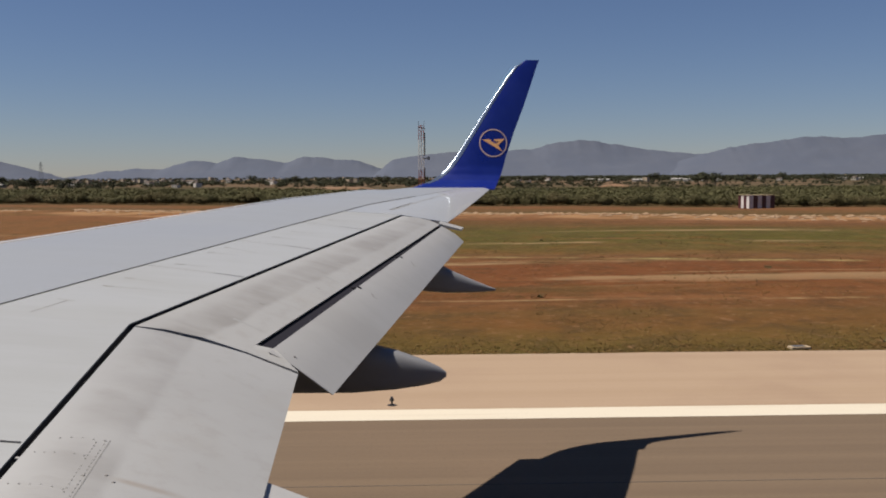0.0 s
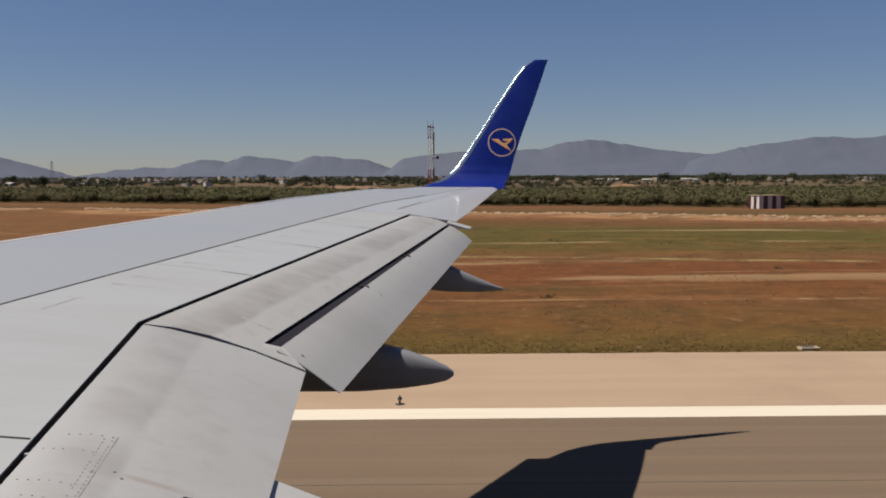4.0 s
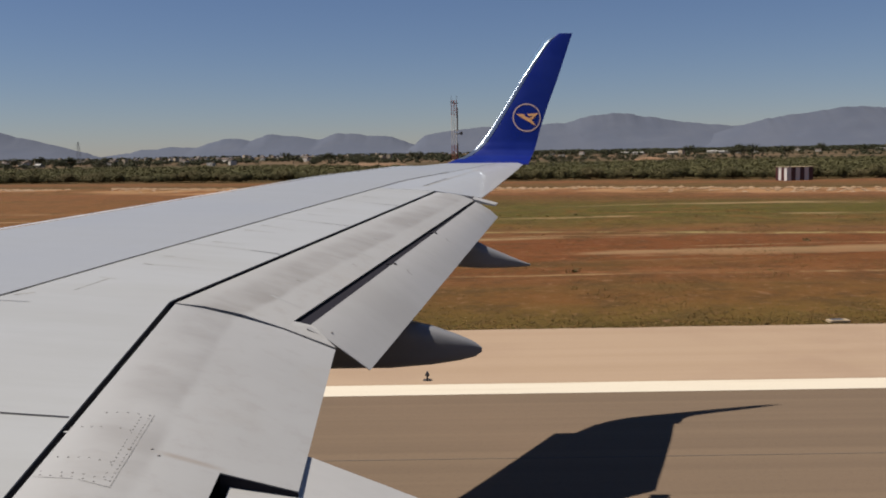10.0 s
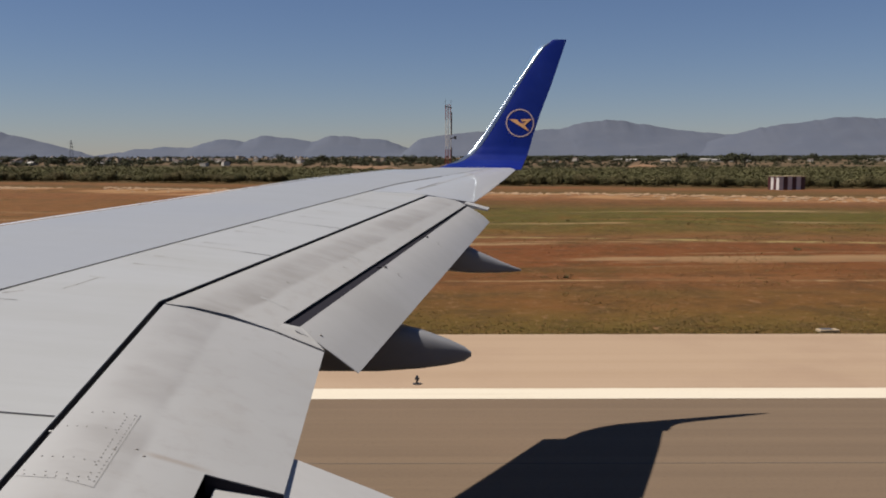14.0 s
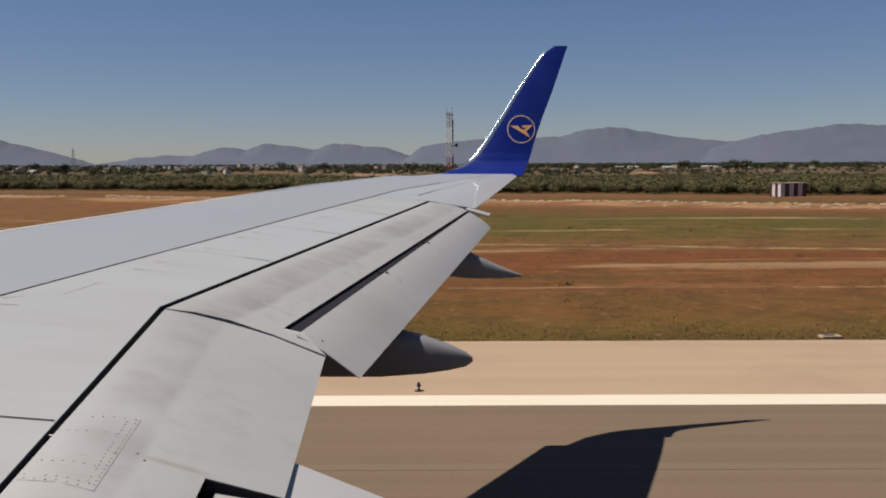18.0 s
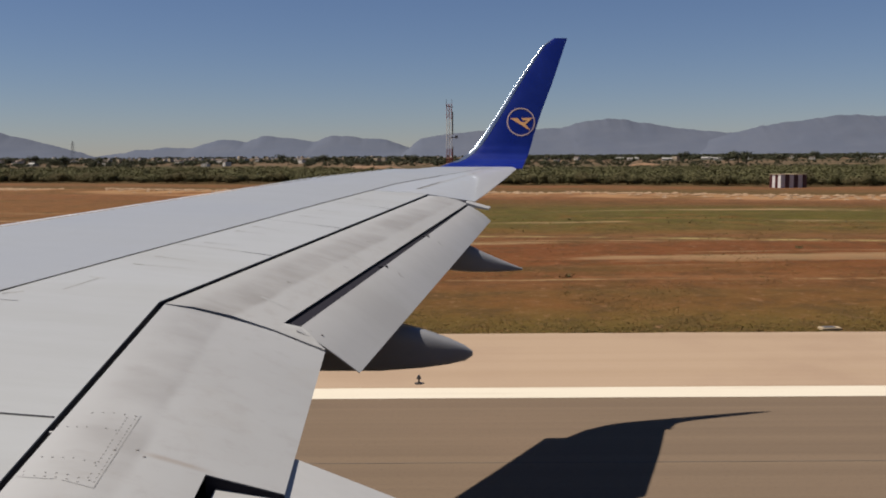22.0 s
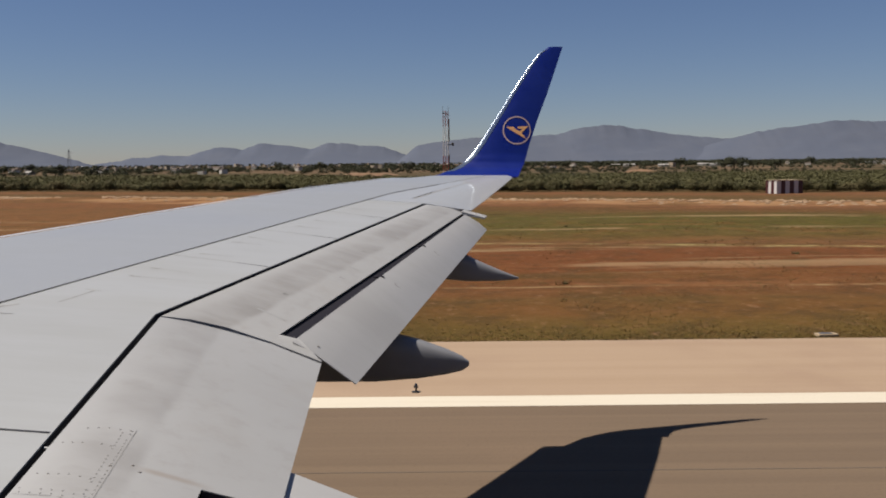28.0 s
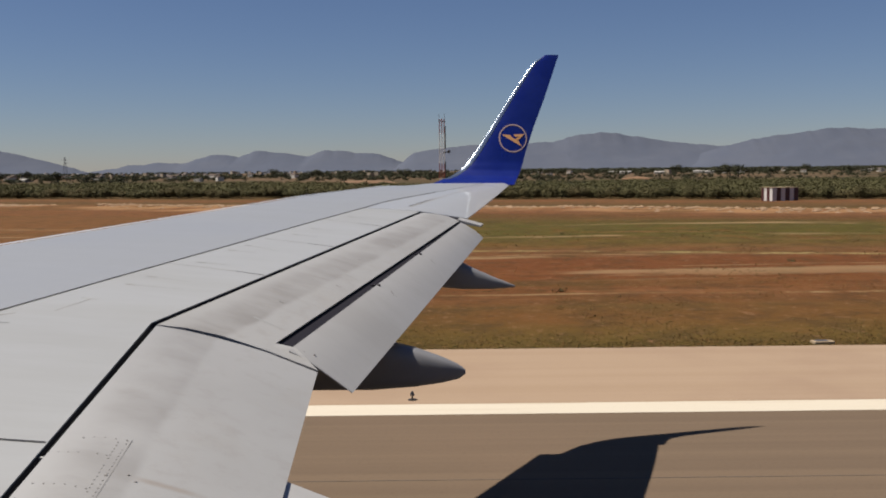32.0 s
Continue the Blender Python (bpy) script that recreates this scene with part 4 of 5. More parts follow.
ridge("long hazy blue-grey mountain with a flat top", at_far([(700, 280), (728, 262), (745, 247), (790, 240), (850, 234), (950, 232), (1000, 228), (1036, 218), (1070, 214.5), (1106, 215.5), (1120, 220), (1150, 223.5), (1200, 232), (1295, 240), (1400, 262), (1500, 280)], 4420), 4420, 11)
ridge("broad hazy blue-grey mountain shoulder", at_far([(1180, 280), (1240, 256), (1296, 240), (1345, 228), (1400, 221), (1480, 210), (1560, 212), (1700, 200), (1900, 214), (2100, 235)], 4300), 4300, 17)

# ---- orchard, trees and houses of the plain ----
rng = random.Random(4)


def leaf_cloud(size, count, leaf, squash, seed, lobes=5):
    """Small leaf faces filling a lobed crown; returns vertices and faces with the foot at z = 0."""
    r = random.Random(seed)
    blobs = [(r.uniform(-0.5, 0.5) * size, r.uniform(-0.5, 0.5) * size, r.uniform(0.24, 0.66) * size * squash, r.uniform(0.28, 0.46) * size) for _ in range(lobes)]
    vs, fs = [], []
    for _ in range(count):
        bx, by, bz, br = r.choice(blobs)
        d = Vector((r.gauss(0, 1), r.gauss(0, 1), r.gauss(0, 1))).normalized() * br * r.uniform(0.65, 1.08)
        c = Vector((bx + d.x, by + d.y, max(0.08 * size, bz + d.z * squash)))
        nrm = (d.normalized() + Vector((0, 0, 0.3)) + Vector((r.gauss(0, 1), r.gauss(0, 1), r.gauss(0, 1))) * 0.26).normalized()
        u = nrm.cross(Vector((r.gauss(0, 1), r.gauss(0, 1), r.gauss(0, 1)))).normalized()
        w = nrm.cross(u).normalized()
        s = leaf * r.uniform(0.6, 1.3)
        k = len(vs)
        vs += [tuple(c + u * s), tuple(c + w * s * 0.7), tuple(c - u * s), tuple(c - w * s * 0.7)]
        fs.append((k, k + 1, k + 2, k + 3))
    return vs, fs


def plant_meshes(kind, size, count, leaf, squash, mat, n, trunk=0.0):
    out = []
    for i in range(n):
        vs, fs = leaf_cloud(size, count, leaf, squash, 100 * n + i, 6)
        out.append(mesh(kind, [(x, y, z + trunk) for x, y, z in vs], fs, mat))
    return out


SHRUBS = plant_meshes("crown", 3.0, 2400, 0.12, 0.95, M["shrub"], 5, 0.25)
stem = rodm("stem", (0, 0, -0.1), (0.1, 0, 1.4), 0.09, M["bark"], 6, 0.04)


def shrub(x, y, s, variant):
    ob = thing("shrub", "bushy olive-green orchard shrub on dry ground", "shrub", (x, y, lie(x, y)), rng.uniform(0, 360), "shrubs along the field edge")
    ob.scale = (s, s, s * rng.uniform(0.62, 0.85))
    part("crown", SHRUBS[variant], ob)
    part("stem", stem, ob)


def shrub_front(x):
    return 190 - 0.36 * max(-150, min(150, x)) + 6 * noise.noise((x * 0.02, 8, 0))


x = -118.0
while x < 130:
    if not -20 < x < -17:
        shrub(x, shrub_front(x) + rng.uniform(-1.5, 1.5), rng.uniform(0.8, 1.2), rng.randrange(5))
    x += rng.uniform(1.6, 3.0)


def scatter(name, spots, size, count, leaf, squash, mat, label, category):
    """Far plants joined into one."""
    vs, fs = [], []
    base = [leaf_cloud(size, count, leaf, squash, 900 + i, 4) for i in range(6)]
    for x, y, s in spots:
        bv, bf = rng.choice(base)
        k, c, sn, z = len(vs), math.cos(x), math.sin(x), lie(x, y)
        vs += [(x + s * (p * c - q * sn), y + s * (p * sn + q * c), z + s * w) for p, q, w in bv]
        fs += [tuple(k + i for i in f) for f in bf]
    return solo(name, mesh(name, vs, fs, mat), label, category, "stuff")


spots = []
for _ in range(1100):
    x = rng.uniform(-135, 120)
    y = shrub_front(x) + 3 + 30 * rng.random()
    spots.append((x, y, rng.uniform(0.8, 1.15)))
for _ in range(1500):
    x = rng.uniform(-290, 10)
    y = shrub_front(x) + 34 + 170 * rng.random() * min(1, (10 - x) / 70)
    if abs(x + 0.09 * y) < 0.56 * y:
        spots.append((x, y, rng.uniform(0.9, 1.55)))
for _ in range(1100):
    y = 190 + 230 * rng.random()
    x = rng.uniform(0.02, 0.58) * y
    if y > shrub_front(x) + 30:
        spots.append((x, y, rng.uniform(0.8, 1.25)))
scatter("orchard", spots, 3.0, 210, 0.21, 0.60, M["shrub"], "rows of olive-green orchard bushes behind the field", "orchard")
spots = []
for _ in range(2400):
    y = 520 + 1900 * rng.random() ** 1.1
    x = rng.uniform(-0.56, 0.56) * y
    if noise.noise((x * 0.006, y * 0.004, 1)) > -0.05:
        spots.append((x, y, rng.uniform(0.4, 0.7) + min(0.5, y / 2600)))
for _ in range(1100):
    y = 640 + 560 * rng.random()
    x = rng.uniform(-0.58, 0.05) * y
    if noise.noise((x * 0.012, y * 0.008, 9)) > -0.15:
        spots.append((x, y, rng.uniform(0.35, 0.75)))
for _ in range(720):
    y = 330 + 420 * rng.random()
    x = rng.uniform(0.04, 0.58) * y
    if noise.noise((x * 0.02, y * 0.012, 6)) > -0.12:
        spots.append((x, y, rng.uniform(0.3, 0.55)))
for _ in range(1500):
    y = 900 + 800 * rng.random()
    x = rng.uniform(0.05, 0.58) * y
    if noise.noise((x * 0.011, y * 0.005, 14)) > -0.25:
        spots.append((x, y, rng.uniform(0.8, 1.4)))
for _ in range(380):
    y = 560 + 700 * rng.random()
    x = rng.uniform(-0.56, 0.02) * y
    if noise.noise((x * 0.014, y * 0.005, 21)) > 0.0:
        spots.append((x, y, rng.uniform(0.45, 0.85)))
scatter("far_woods", spots, 5.5, 110, 0.5, 0.7, M["tree"], "dark scattered trees of the plain among the houses", "trees")


def tree(x, y, h, label="dark round-crowned tree standing among far houses"):
    ob = thing("tree", label, "tree", (x, y, lie(x, y)), rng.uniform(0, 360), "single trees of the plain")
    part("trunk", rodm("trunk", (0, 0, -0.2), (0, 0, h * 0.5), 0.05 * h, M["bark"], 8, 0.025 * h), ob)
    for a in (0.3, 2.4, 4.5):
        part("limb", rodm("limb", (0, 0, h * 0.35), (0.22 * h * math.cos(a), 0.22 * h * math.sin(a), h * 0.62), 0.022 * h, M["bark"], 6, 0.01 * h), ob)
    vs, fs = leaf_cloud(h * 0.8, 420, h * 0.055, 0.75, int(x * 7 + y), 7)
    part("crown", mesh("crown", [(p, q, w + h * 0.28) for p, q, w in vs], fs, M["tree"]), ob)


for px, yy, h in ((182, 620, 7.5), (574, 700, 9), (66, 800, 9), (1210, 820, 9.5), (1378, 560, 8), (1300, 700, 9), (1440, 900, 9), (500, 900, 9), (730, 640, 8), (985, 760, 7), (20, 640, 8), (1520, 720, 8)):
    tree((px - 786) / 1670 * yy, yy, h)
for px, yy, h in ((118, 520, 8.5), (108, 560, 7), (1288, 560, 8.5), (1305, 580, 10), (1320, 570, 9), (1338, 600, 7.5), (512, 640, 7), (1010, 700, 8)):
    tree((px - 786) / 1670 * yy, yy, h, "dark full-crowned tree rising above the orchard")


def house(kind, w, d, h, wall, roof):
    """A small house of the plain: walls, roof, door and windows, with its foot at the origin."""
    label = {"flat": "small white flat-roofed house on the plain", "gable": "small pale house with a clay tile roof", "long": "long low pale grey farm building"}[kind]
    ob = thing("house", label, "house", (0, 0, 0))
    part("wall", boxm("wall", -w / 2, -d / 2, -0.5, w / 2, d / 2, h, wall), ob)
    if kind == "flat":
        part("roof", boxm("roof", -w / 2 - 0.15, -d / 2 - 0.15, h, w / 2 + 0.15, d / 2 + 0.15, h + 0.35, wall), ob)
    else:
        e, r = 0.4, h + d * 0.17
        vs = [(s * (w / 2 + e), t, z) for s in (-1, 1) for t, z in ((-d / 2 - e, h - 0.05), (0, r), (d / 2 + e, h - 0.05), (d / 2 + e, h - 0.25), (0, r - 0.2), (-d / 2 - e, h - 0.25))]
        part("roof", loft("roof", [vs[:6], vs[6:]], roof, False), ob)
    n = max(2, int(w / 3.2))
    for i in range(n):
        x = -w / 2 + (i + 0.5) * w / n
        if i == n // 2:
            part("door", boxm("door", x - 0.5, -d / 2 - 0.03, 0, x + 0.5, -d / 2 + 0.1, 2.1, M["dark_opening"]), ob)
        else:
            win = part("window", boxm("window", x - 0.5, -d / 2 - 0.03, 1.0, x + 0.5, -d / 2 + 0.1, 2.2, M["dark_opening"]), ob)
            part("sill", boxm("sill", x - 0.6, -d / 2 - 0.12, 0.9, x + 0.6, -d / 2 + 0.05, 1.0, wall), win)
            if h > 4.5:
                part("window", boxm("window", x - 0.5, -d / 2 - 0.03, 3.6, x + 0.5, -d / 2 + 0.1, 4.8, M["dark_opening"]), ob)
    return ob


KINDS = [house("flat", 8, 7, 3.0, M["white_wall"], M["roof_tile"]), house("gable", 9, 8, 4.6, M["white_wall"], M["roof_tile"]), house("gable", 9, 7, 3.0, M["white_wall"], M["roof_tile"]), house("long", 20, 9, 2.7, M["dusty_wall"], M["dusty_wall"]), house("flat", 8, 8, 6.2, M["ochre_wall"], M["roof_tile"])]
SPOTS = [(60, 900, 0), (100, 850, 1), (152, 700, 3), (285, 980, 1), (345, 900, 2), (428, 640, 4), (436, 660, 0), (478, 620, 1), (530, 950, 1), (610, 880, 0), (655, 930, 2), (705, 760, 0), (955, 860, 1), (1018, 800, 3), (1040, 900, 0), (1072, 940, 2), (1130, 1000, 1), (1262, 660, 0), (1275, 900, 1), (1345, 980, 2), (1400, 900, 1), (1480, 640, 0), (1497, 760, 2), (1555, 850, 3), (240, 1100, 0), (390, 1150, 1), (820, 1000, 0)]
SPOTS += [(rng.uniform(-40, 1600), rng.uniform(480, 1100), rng.choice((0, 0, 1, 2, 4))) for _ in range(34)]
SPOTS += [(rng.uniform(-30, 720), rng.uniform(330, 520), rng.choice((0, 1, 1, 2, 4, 1))) for _ in range(30)]
SPOTS += [(rng.uniform(930, 1580), rng.uniform(380, 560), rng.choice((0, 1, 2, 3))) for _ in range(9)]
SPOTS += [(62, 330, 3), (366, 300, 0), (404, 312, 1), (1120, 440, 3), (985, 420, 2), (1195, 400, 4), (1250, 470, 3)]
SPOTS += [(rng.uniform(-30, 740), rng.uniform(430, 640), rng.choice((0, 0, 1, 2, 4))) for _ in range(26)]
SPOTS += [(rng.uniform(930, 1580), rng.uniform(430, 560), rng.choice((0, 0, 2, 3))) for _ in range(10)]
used = set()
SMALL = Matrix.Diagonal((0.72, 0.72, 0.80, 1.0))
for px, yy, kd in SPOTS:
    yy *= 2.0
    x = (px - 786) / 1670 * yy
    m = pose(x, yy, lie(x, yy) - 0.15, 0, 0, rng.uniform(-62, -18)) @ SMALL
    if kd in used:
        copy_thing(KINDS[kd], m)
    else:
        KINDS[kd].matrix_world = m
        used.add(kd)

# far lattice pylon
pyl = thing("power_pylon", "thin grey lattice power pylon far off on the plain", "pylon", ((133 - 786) / 1670 * 900, 900, 2.8))
for sx in (-1, 1):
    for sy in (-1, 1):
        part("leg", rodm("leg", (2.0 * sx, 2.0 * sy, -0.2), (0.3 * sx, 0.3 * sy, 21), 0.14, M["steel"], 5), pyl)
for z in (15, 18):
    part("cross_arm", rodm("cross_arm", (-3.4, 0, z), (3.4, 0, z), 0.13, M["steel"], 5), pyl)

# orange spoil heap beyond the orchard
def heap(x, y, w, h, label, mat):
    loops = []
    for i in range(7):
        f = i / 6
        loops.append([(x + w * (1 - f) ** 0.8 * math.cos(a) * (1 + 0.2 * noise.noise((math.cos(a), math.sin(a), x + f))), y + 0.5 * w * (1 - f) ** 0.8 * math.sin(a), -0.3 + (h + 0.3) * math.sin(f * math.pi / 2) * (1 + 0.08 * noise.noise((a, f, y)))) for a in [2 * math.pi * j / 26 for j in range(26)]])
    return solo("earth_mound", loft("earth_mound", loops, mat), label, "earth mound")


heap((1140 - 786) / 1670 * 480, 480, 12, 2.4, "broad orange-brown mound of dug earth beyond the orchard", M["red_earth"])
heap((660 - 786) / 1670 * 420, 420, 22, 2.2, "low orange-brown mound of dug earth behind the shrubs", M["red_earth"])

# ---- spoil and rubble strip along the field's far side ----
vs, fs = [], []
ico = [(0, 0, 1), (0.9, 0, 0.1), (0.25, 0.85, 0.05), (-0.75, 0.5, 0.12), (-0.7, -0.55, 0.0), (0.3, -0.85, 0.1), (0, 0, -0.5)]
icf = [(0, 1, 2), (0, 2, 3), (0, 3, 4), (0, 4, 5), (0, 5, 1), (6, 2, 1), (6, 3, 2), (6, 4, 3), (6, 5, 4), (6, 1, 5)]
for _ in range(1300):
    x = rng.uniform(-75, 90)
    if noise.noise((x * 0.06, 2, 9)) < -0.22:
        continue
    y = 129 - 0.36 * x + 3 * noise.noise((x * 0.03, 3, 0)) + rng.gauss(0, 1.5)
    s, k, a = rng.uniform(0.12, 0.46) * rng.uniform(0.6, 1.2), len(vs), rng.uniform(0, 6.3)
    z = lie(x, y)
    vs += [(x + s * (p * math.cos(a) - q * math.sin(a)) * 1.4, y + s * (p * math.sin(a) + q * math.cos(a)), z + s * w * 0.5) for p, q, w in ico]
    fs += [tuple(k + i for i in f) for f in icf]
solo("rubble_strip", mesh("rubble_strip", vs, fs, M["rubble"]), "pale broken rubble lying along a low earth bank", "rubble", "stuff")

# ---- grass tufts near the pavement ----
vs, fs = [], []


def blades(x, y, h, n, w, flat=1.0):
    for _ in range(n):
        a, lean, k = rng.uniform(0, 6.3), rng.uniform(0.5, 1.5) * h * flat, len(vs)
        dx, dy, z = math.cos(a), math.sin(a), lie(x, y)
        vs.extend([(x - dy * w, y + dx * w, z - 0.01), (x + dy * w, y - dx * w, z - 0.01), (x + dx * lean, y + dy * lean, z + h)])
        fs.append((k, k + 1, k + 2))


for _ in range(6500):
    y = RUNWAY_EDGE - 0.12 + rng.expovariate(0.9)
    blades(rng.uniform(-0.42, 0.58) * y, y, rng.uniform(0.01, 0.04), 3, rng.uniform(0.01, 0.025), 3.2)
for _ in range(21000):
    y = RUNWAY_EDGE + 55 * rng.random() ** 2.0
    x = rng.uniform(-0.42, 0.56) * y
    if noise.noise((x * 0.22, y * 0.16, 1)) + 0.6 * noise.noise((x * 0.7, y * 0.3, 4)) > rng.uniform(-0.1, 0.5):
        g = 0.6 + (y - 27) / 90
        blades(x, y, rng.uniform(0.015, 0.05) * g, 4, rng.uniform(0.02, 0.05) * g, 3.6)
solo("grass_tufts", mesh("grass_tufts", vs, fs, M["turf"]), "short dry grass and weeds beside the pavement", "grass", "stuff")
vs, fs = [], []
for _ in range(9):
    y = RUNWAY_EDGE + 0.2 + 55 * rng.random() ** 1.8
    x = rng.uniform(-0.4, 0.54) * y
    for _ in range(14):
        blades(x + rng.gauss(0, 0.12), y + rng.gauss(0, 0.12), rng.uniform(0.06, 0.22), 2, 0.03)
solo("weeds", mesh("weeds", vs, fs, M["shrub"]), "scattered green-brown weeds in the dry grass", "weeds", "stuff")
cover = thing("drain_cover", "small pale concrete cover lying where the grass meets the pavement", "drain cover", (11.3, 27.35, 0.0), 4)
part("slab", boxm("slab", -0.30, -0.16, -0.2, 0.30, 0.16, 0.05, M["concrete"], 0.012), cover)
part("lid", boxm("lid", -0.22, -0.10, 0.05, 0.14, 0.10, 0.064, M["steel"], 0.004), cover)
solo("flat_earth_patch", boxm("flat_earth_patch", -31.5, 78.8, -0.3, -20.5, 80.0, 0.10, M["bleached_earth"], 0.05), "pale strip of bare levelled earth in the grass", "bare earth", "structure")


# ---- airfield equipment ----
def striped_hut(w, d, h, at, rz, label, n=7):
    """A boxy shelter clad in upright red and white panels under a flat overhanging roof."""
    ob = thing("equipment_hut", label, "hut", at, rz, "striped equipment huts")
    part("body", boxm("body", -w / 2 + 0.05, -d / 2 + 0.05, 0, w / 2 - 0.05, d / 2 - 0.05, h, M["white_paint"]), ob)
    for side, length in (("x", w), ("y", d)):
        m = max(3, round(n * length / w))
        for i in range(m):
            a, b = -length / 2 + i * length / m, -length / 2 + (i + 1) * length / m
            mt = M["maroon_paint"] if i % 2 else M["white_paint"]
            for sgn in (-1, 1):
                if side == "x":
                    y = sgn * d / 2
                    me = boxm("panel", a + 0.02, min(y, y - sgn * 0.06), 0.02, b - 0.02, max(y, y - sgn * 0.06), h - 0.02, mt)
                else:
                    x = sgn * w / 2
                    me = boxm("panel", min(x, x - sgn * 0.06), a + 0.02, 0.02, max(x, x - sgn * 0.06), b - 0.02, h - 0.02, mt)
                part("panel", me, ob)
    part("roof", boxm("roof", -w / 2 - 0.12, -d / 2 - 0.12, h, w / 2 + 0.12, d / 2 + 0.12, h + 0.07, M["concrete"], 0.02), ob)
    for i in range(4):
        x = -w / 2 + (i + 0.5) * w / 4
        part("roof_post", rodm("roof_post", (x, -d / 2 + 0.1, h + 0.07), (x, -d / 2 + 0.1, h + 0.2), 0.05, M["dark_metal"], 6), ob)
    return ob


solo("hut_slab", boxm("hut_slab", -16.0, 88.6, -0.4, -1.5, 92.4, 0.2, M["concrete"], 0.03), "pale concrete slab under the striped huts", "slab", "structure")
solo("hut_slab", boxm("hut_slab", -13.0, 92.45, -0.4, -2.0, 102.5, 0.2, M["concrete"], 0.03), "pale concrete slab reaching behind the striped huts", "slab", "structure")
striped_hut(5.6, 2.6, 2.15, (-6.8, 92.3, 0.2), 17, "large equipment hut with dark red and white upright stripes", 11)
striped_hut(3.4, 3.0, 2.15, (-9.4, 98.8, 0.2), 17, "smaller red and white striped hut behind the large one", 6)
# light dirt track to the huts
tv, tf = [], []
for i in range(41):
    f = i / 40
    x, y = -24.0 + 9.0 * f, 118.0 - 27.0 * f
    for s in (-0.7, 0.7):
        tv.append((x + s * 0.9, y + s * 0.5, lie(x + s * 0.9, y + s * 0.5) + 0.035))
for i in range(40):
    tf.append((2 * i, 2 * i + 1, 2 * i + 3, 2 * i + 2))
solo("dirt_track", mesh("dirt_track", tv, tf, M["bleached_earth"]), "narrow pale dirt track leading to the huts", "track", "structure")


def lattice_mast(at, h, label):
    """A slim three-legged lattice mast in red and white bays, with panel aerials and a bracing strut."""
    ob = thing("antenna_mast", label, "mast", at)
    r, n = 0.30, 7
    feet = [(r * math.cos(a), r * math.sin(a)) for a in (0.5, 2.6, 4.7)]
    for i in range(n):
        z0, z1 = h * i / n, h * (i + 1) / n
        mt = M["mast_red"] if i in (0, 1, 3, 6) else M["white_paint"]
        bm = bmesh.new()
        for j, (x, y) in enumerate(feet):
            x2, y2 = feet[(j + 1) % 3]
            rod(bm, (x, y, z0), (x, y, z1), 0.04, 6)
            for q in range(3):
                a, b = z0 + (z1 - z0) * q / 3, z0 + (z1 - z0) * (q + 1) / 3
                rod(bm, (x, y, a), (x2, y2, b), 0.009, 5)
                rod(bm, (x, y, b), (x2, y2, b), 0.008, 5)
        part("mast_section", bm, ob, mat=mt)
    for z in (h * 0.32, h * 0.66):
        part("antenna_panel", boxm("antenna_panel", 0.30, -0.07, z + h * 0.05, 0.40, 0.07, z + h * 0.27, M["dark_metal"], 0.02), ob, "dark panel aerial")
        part("antenna_arm", rodm("antenna_arm", (0.15, 0, z + 0.2), (0.75, 0, z + 0.25), 0.05, M["dark_metal"], 6), ob)
        part("antenna_box", boxm("antenna_box", 0.62, -0.16, z + 0.1, 0.85, 0.16, z + 0.42, M["dark_metal"], 0.02), ob)
    part("top_bar", rodm("top_bar", (-0.34, 0, h * 0.985), (0.40, 0, h * 0.97), 0.05, M["dark_metal"], 6), ob)
    part("strut", rodm("strut", (-0.2, 0, 2.3), (-2.6, -0.4, 0.1), 0.07, M["white_paint"], 6), ob)
    for s in (-0.28, 0.28):
        part("lightning_rod", rodm("lightning_rod", (s, 0, h), (s, 0, h + 0.5), 0.02, M["steel"], 5), ob)
    part("footing", boxm("footing", -0.7, -0.7, -0.5, 0.7, 0.7, 0.12, M["concrete"], 0.04), ob)
    return ob


lattice_mast((0.6, 97.5, 0.0), 10.6, "slim red and white lattice mast with dark panel aerials")


def slope_light(at):
    """A glide slope light unit: a long yellow-topped housing on thin legs over a concrete pad."""
    ob = thing("approach_light_unit", "dark light housing with a yellow lid on thin legs", "airfield light", at, 3, "row of four approach light units")
    ob.scale = (0.95, 0.95, 0.74)
    part("housing", loft("housing", [[(-0.42, y, 0.38), (0.42, y, 0.38), (0.46, y, 0.60), (-0.46, y, 0.60)] for y in (-0.16, 0.2)], M["dark_metal"], False), ob)
    part("lid", boxm("lid", -0.48, -0.19, 0.60, 0.48, 0.24, 0.655, M["yellow"], 0.02), ob, "yellow lid")
    for x in (-0.34, 0.0, 0.34):
        part("lens", rodm("lens", (x, -0.166, 0.49), (x, -0.15, 0.49), 0.07, M["glass"], 12), ob)
    for x in (-0.34, 0.34):
        for y in (-0.1, 0.14):
            part("leg", rodm("leg", (x, y, -0.05), (x, y, 0.38), 0.025, M["dark_metal"], 6), ob)
    return ob


unit = slope_light((-24.1, 32.2, lie(-24.1, 32.2)))
for x, y in ((-24.2, 40.0), (-24.6, 47.4), (-25.1, 53.6)):
    copy_thing(unit, pose(x, y, lie(x, y), 0, 0, 3))
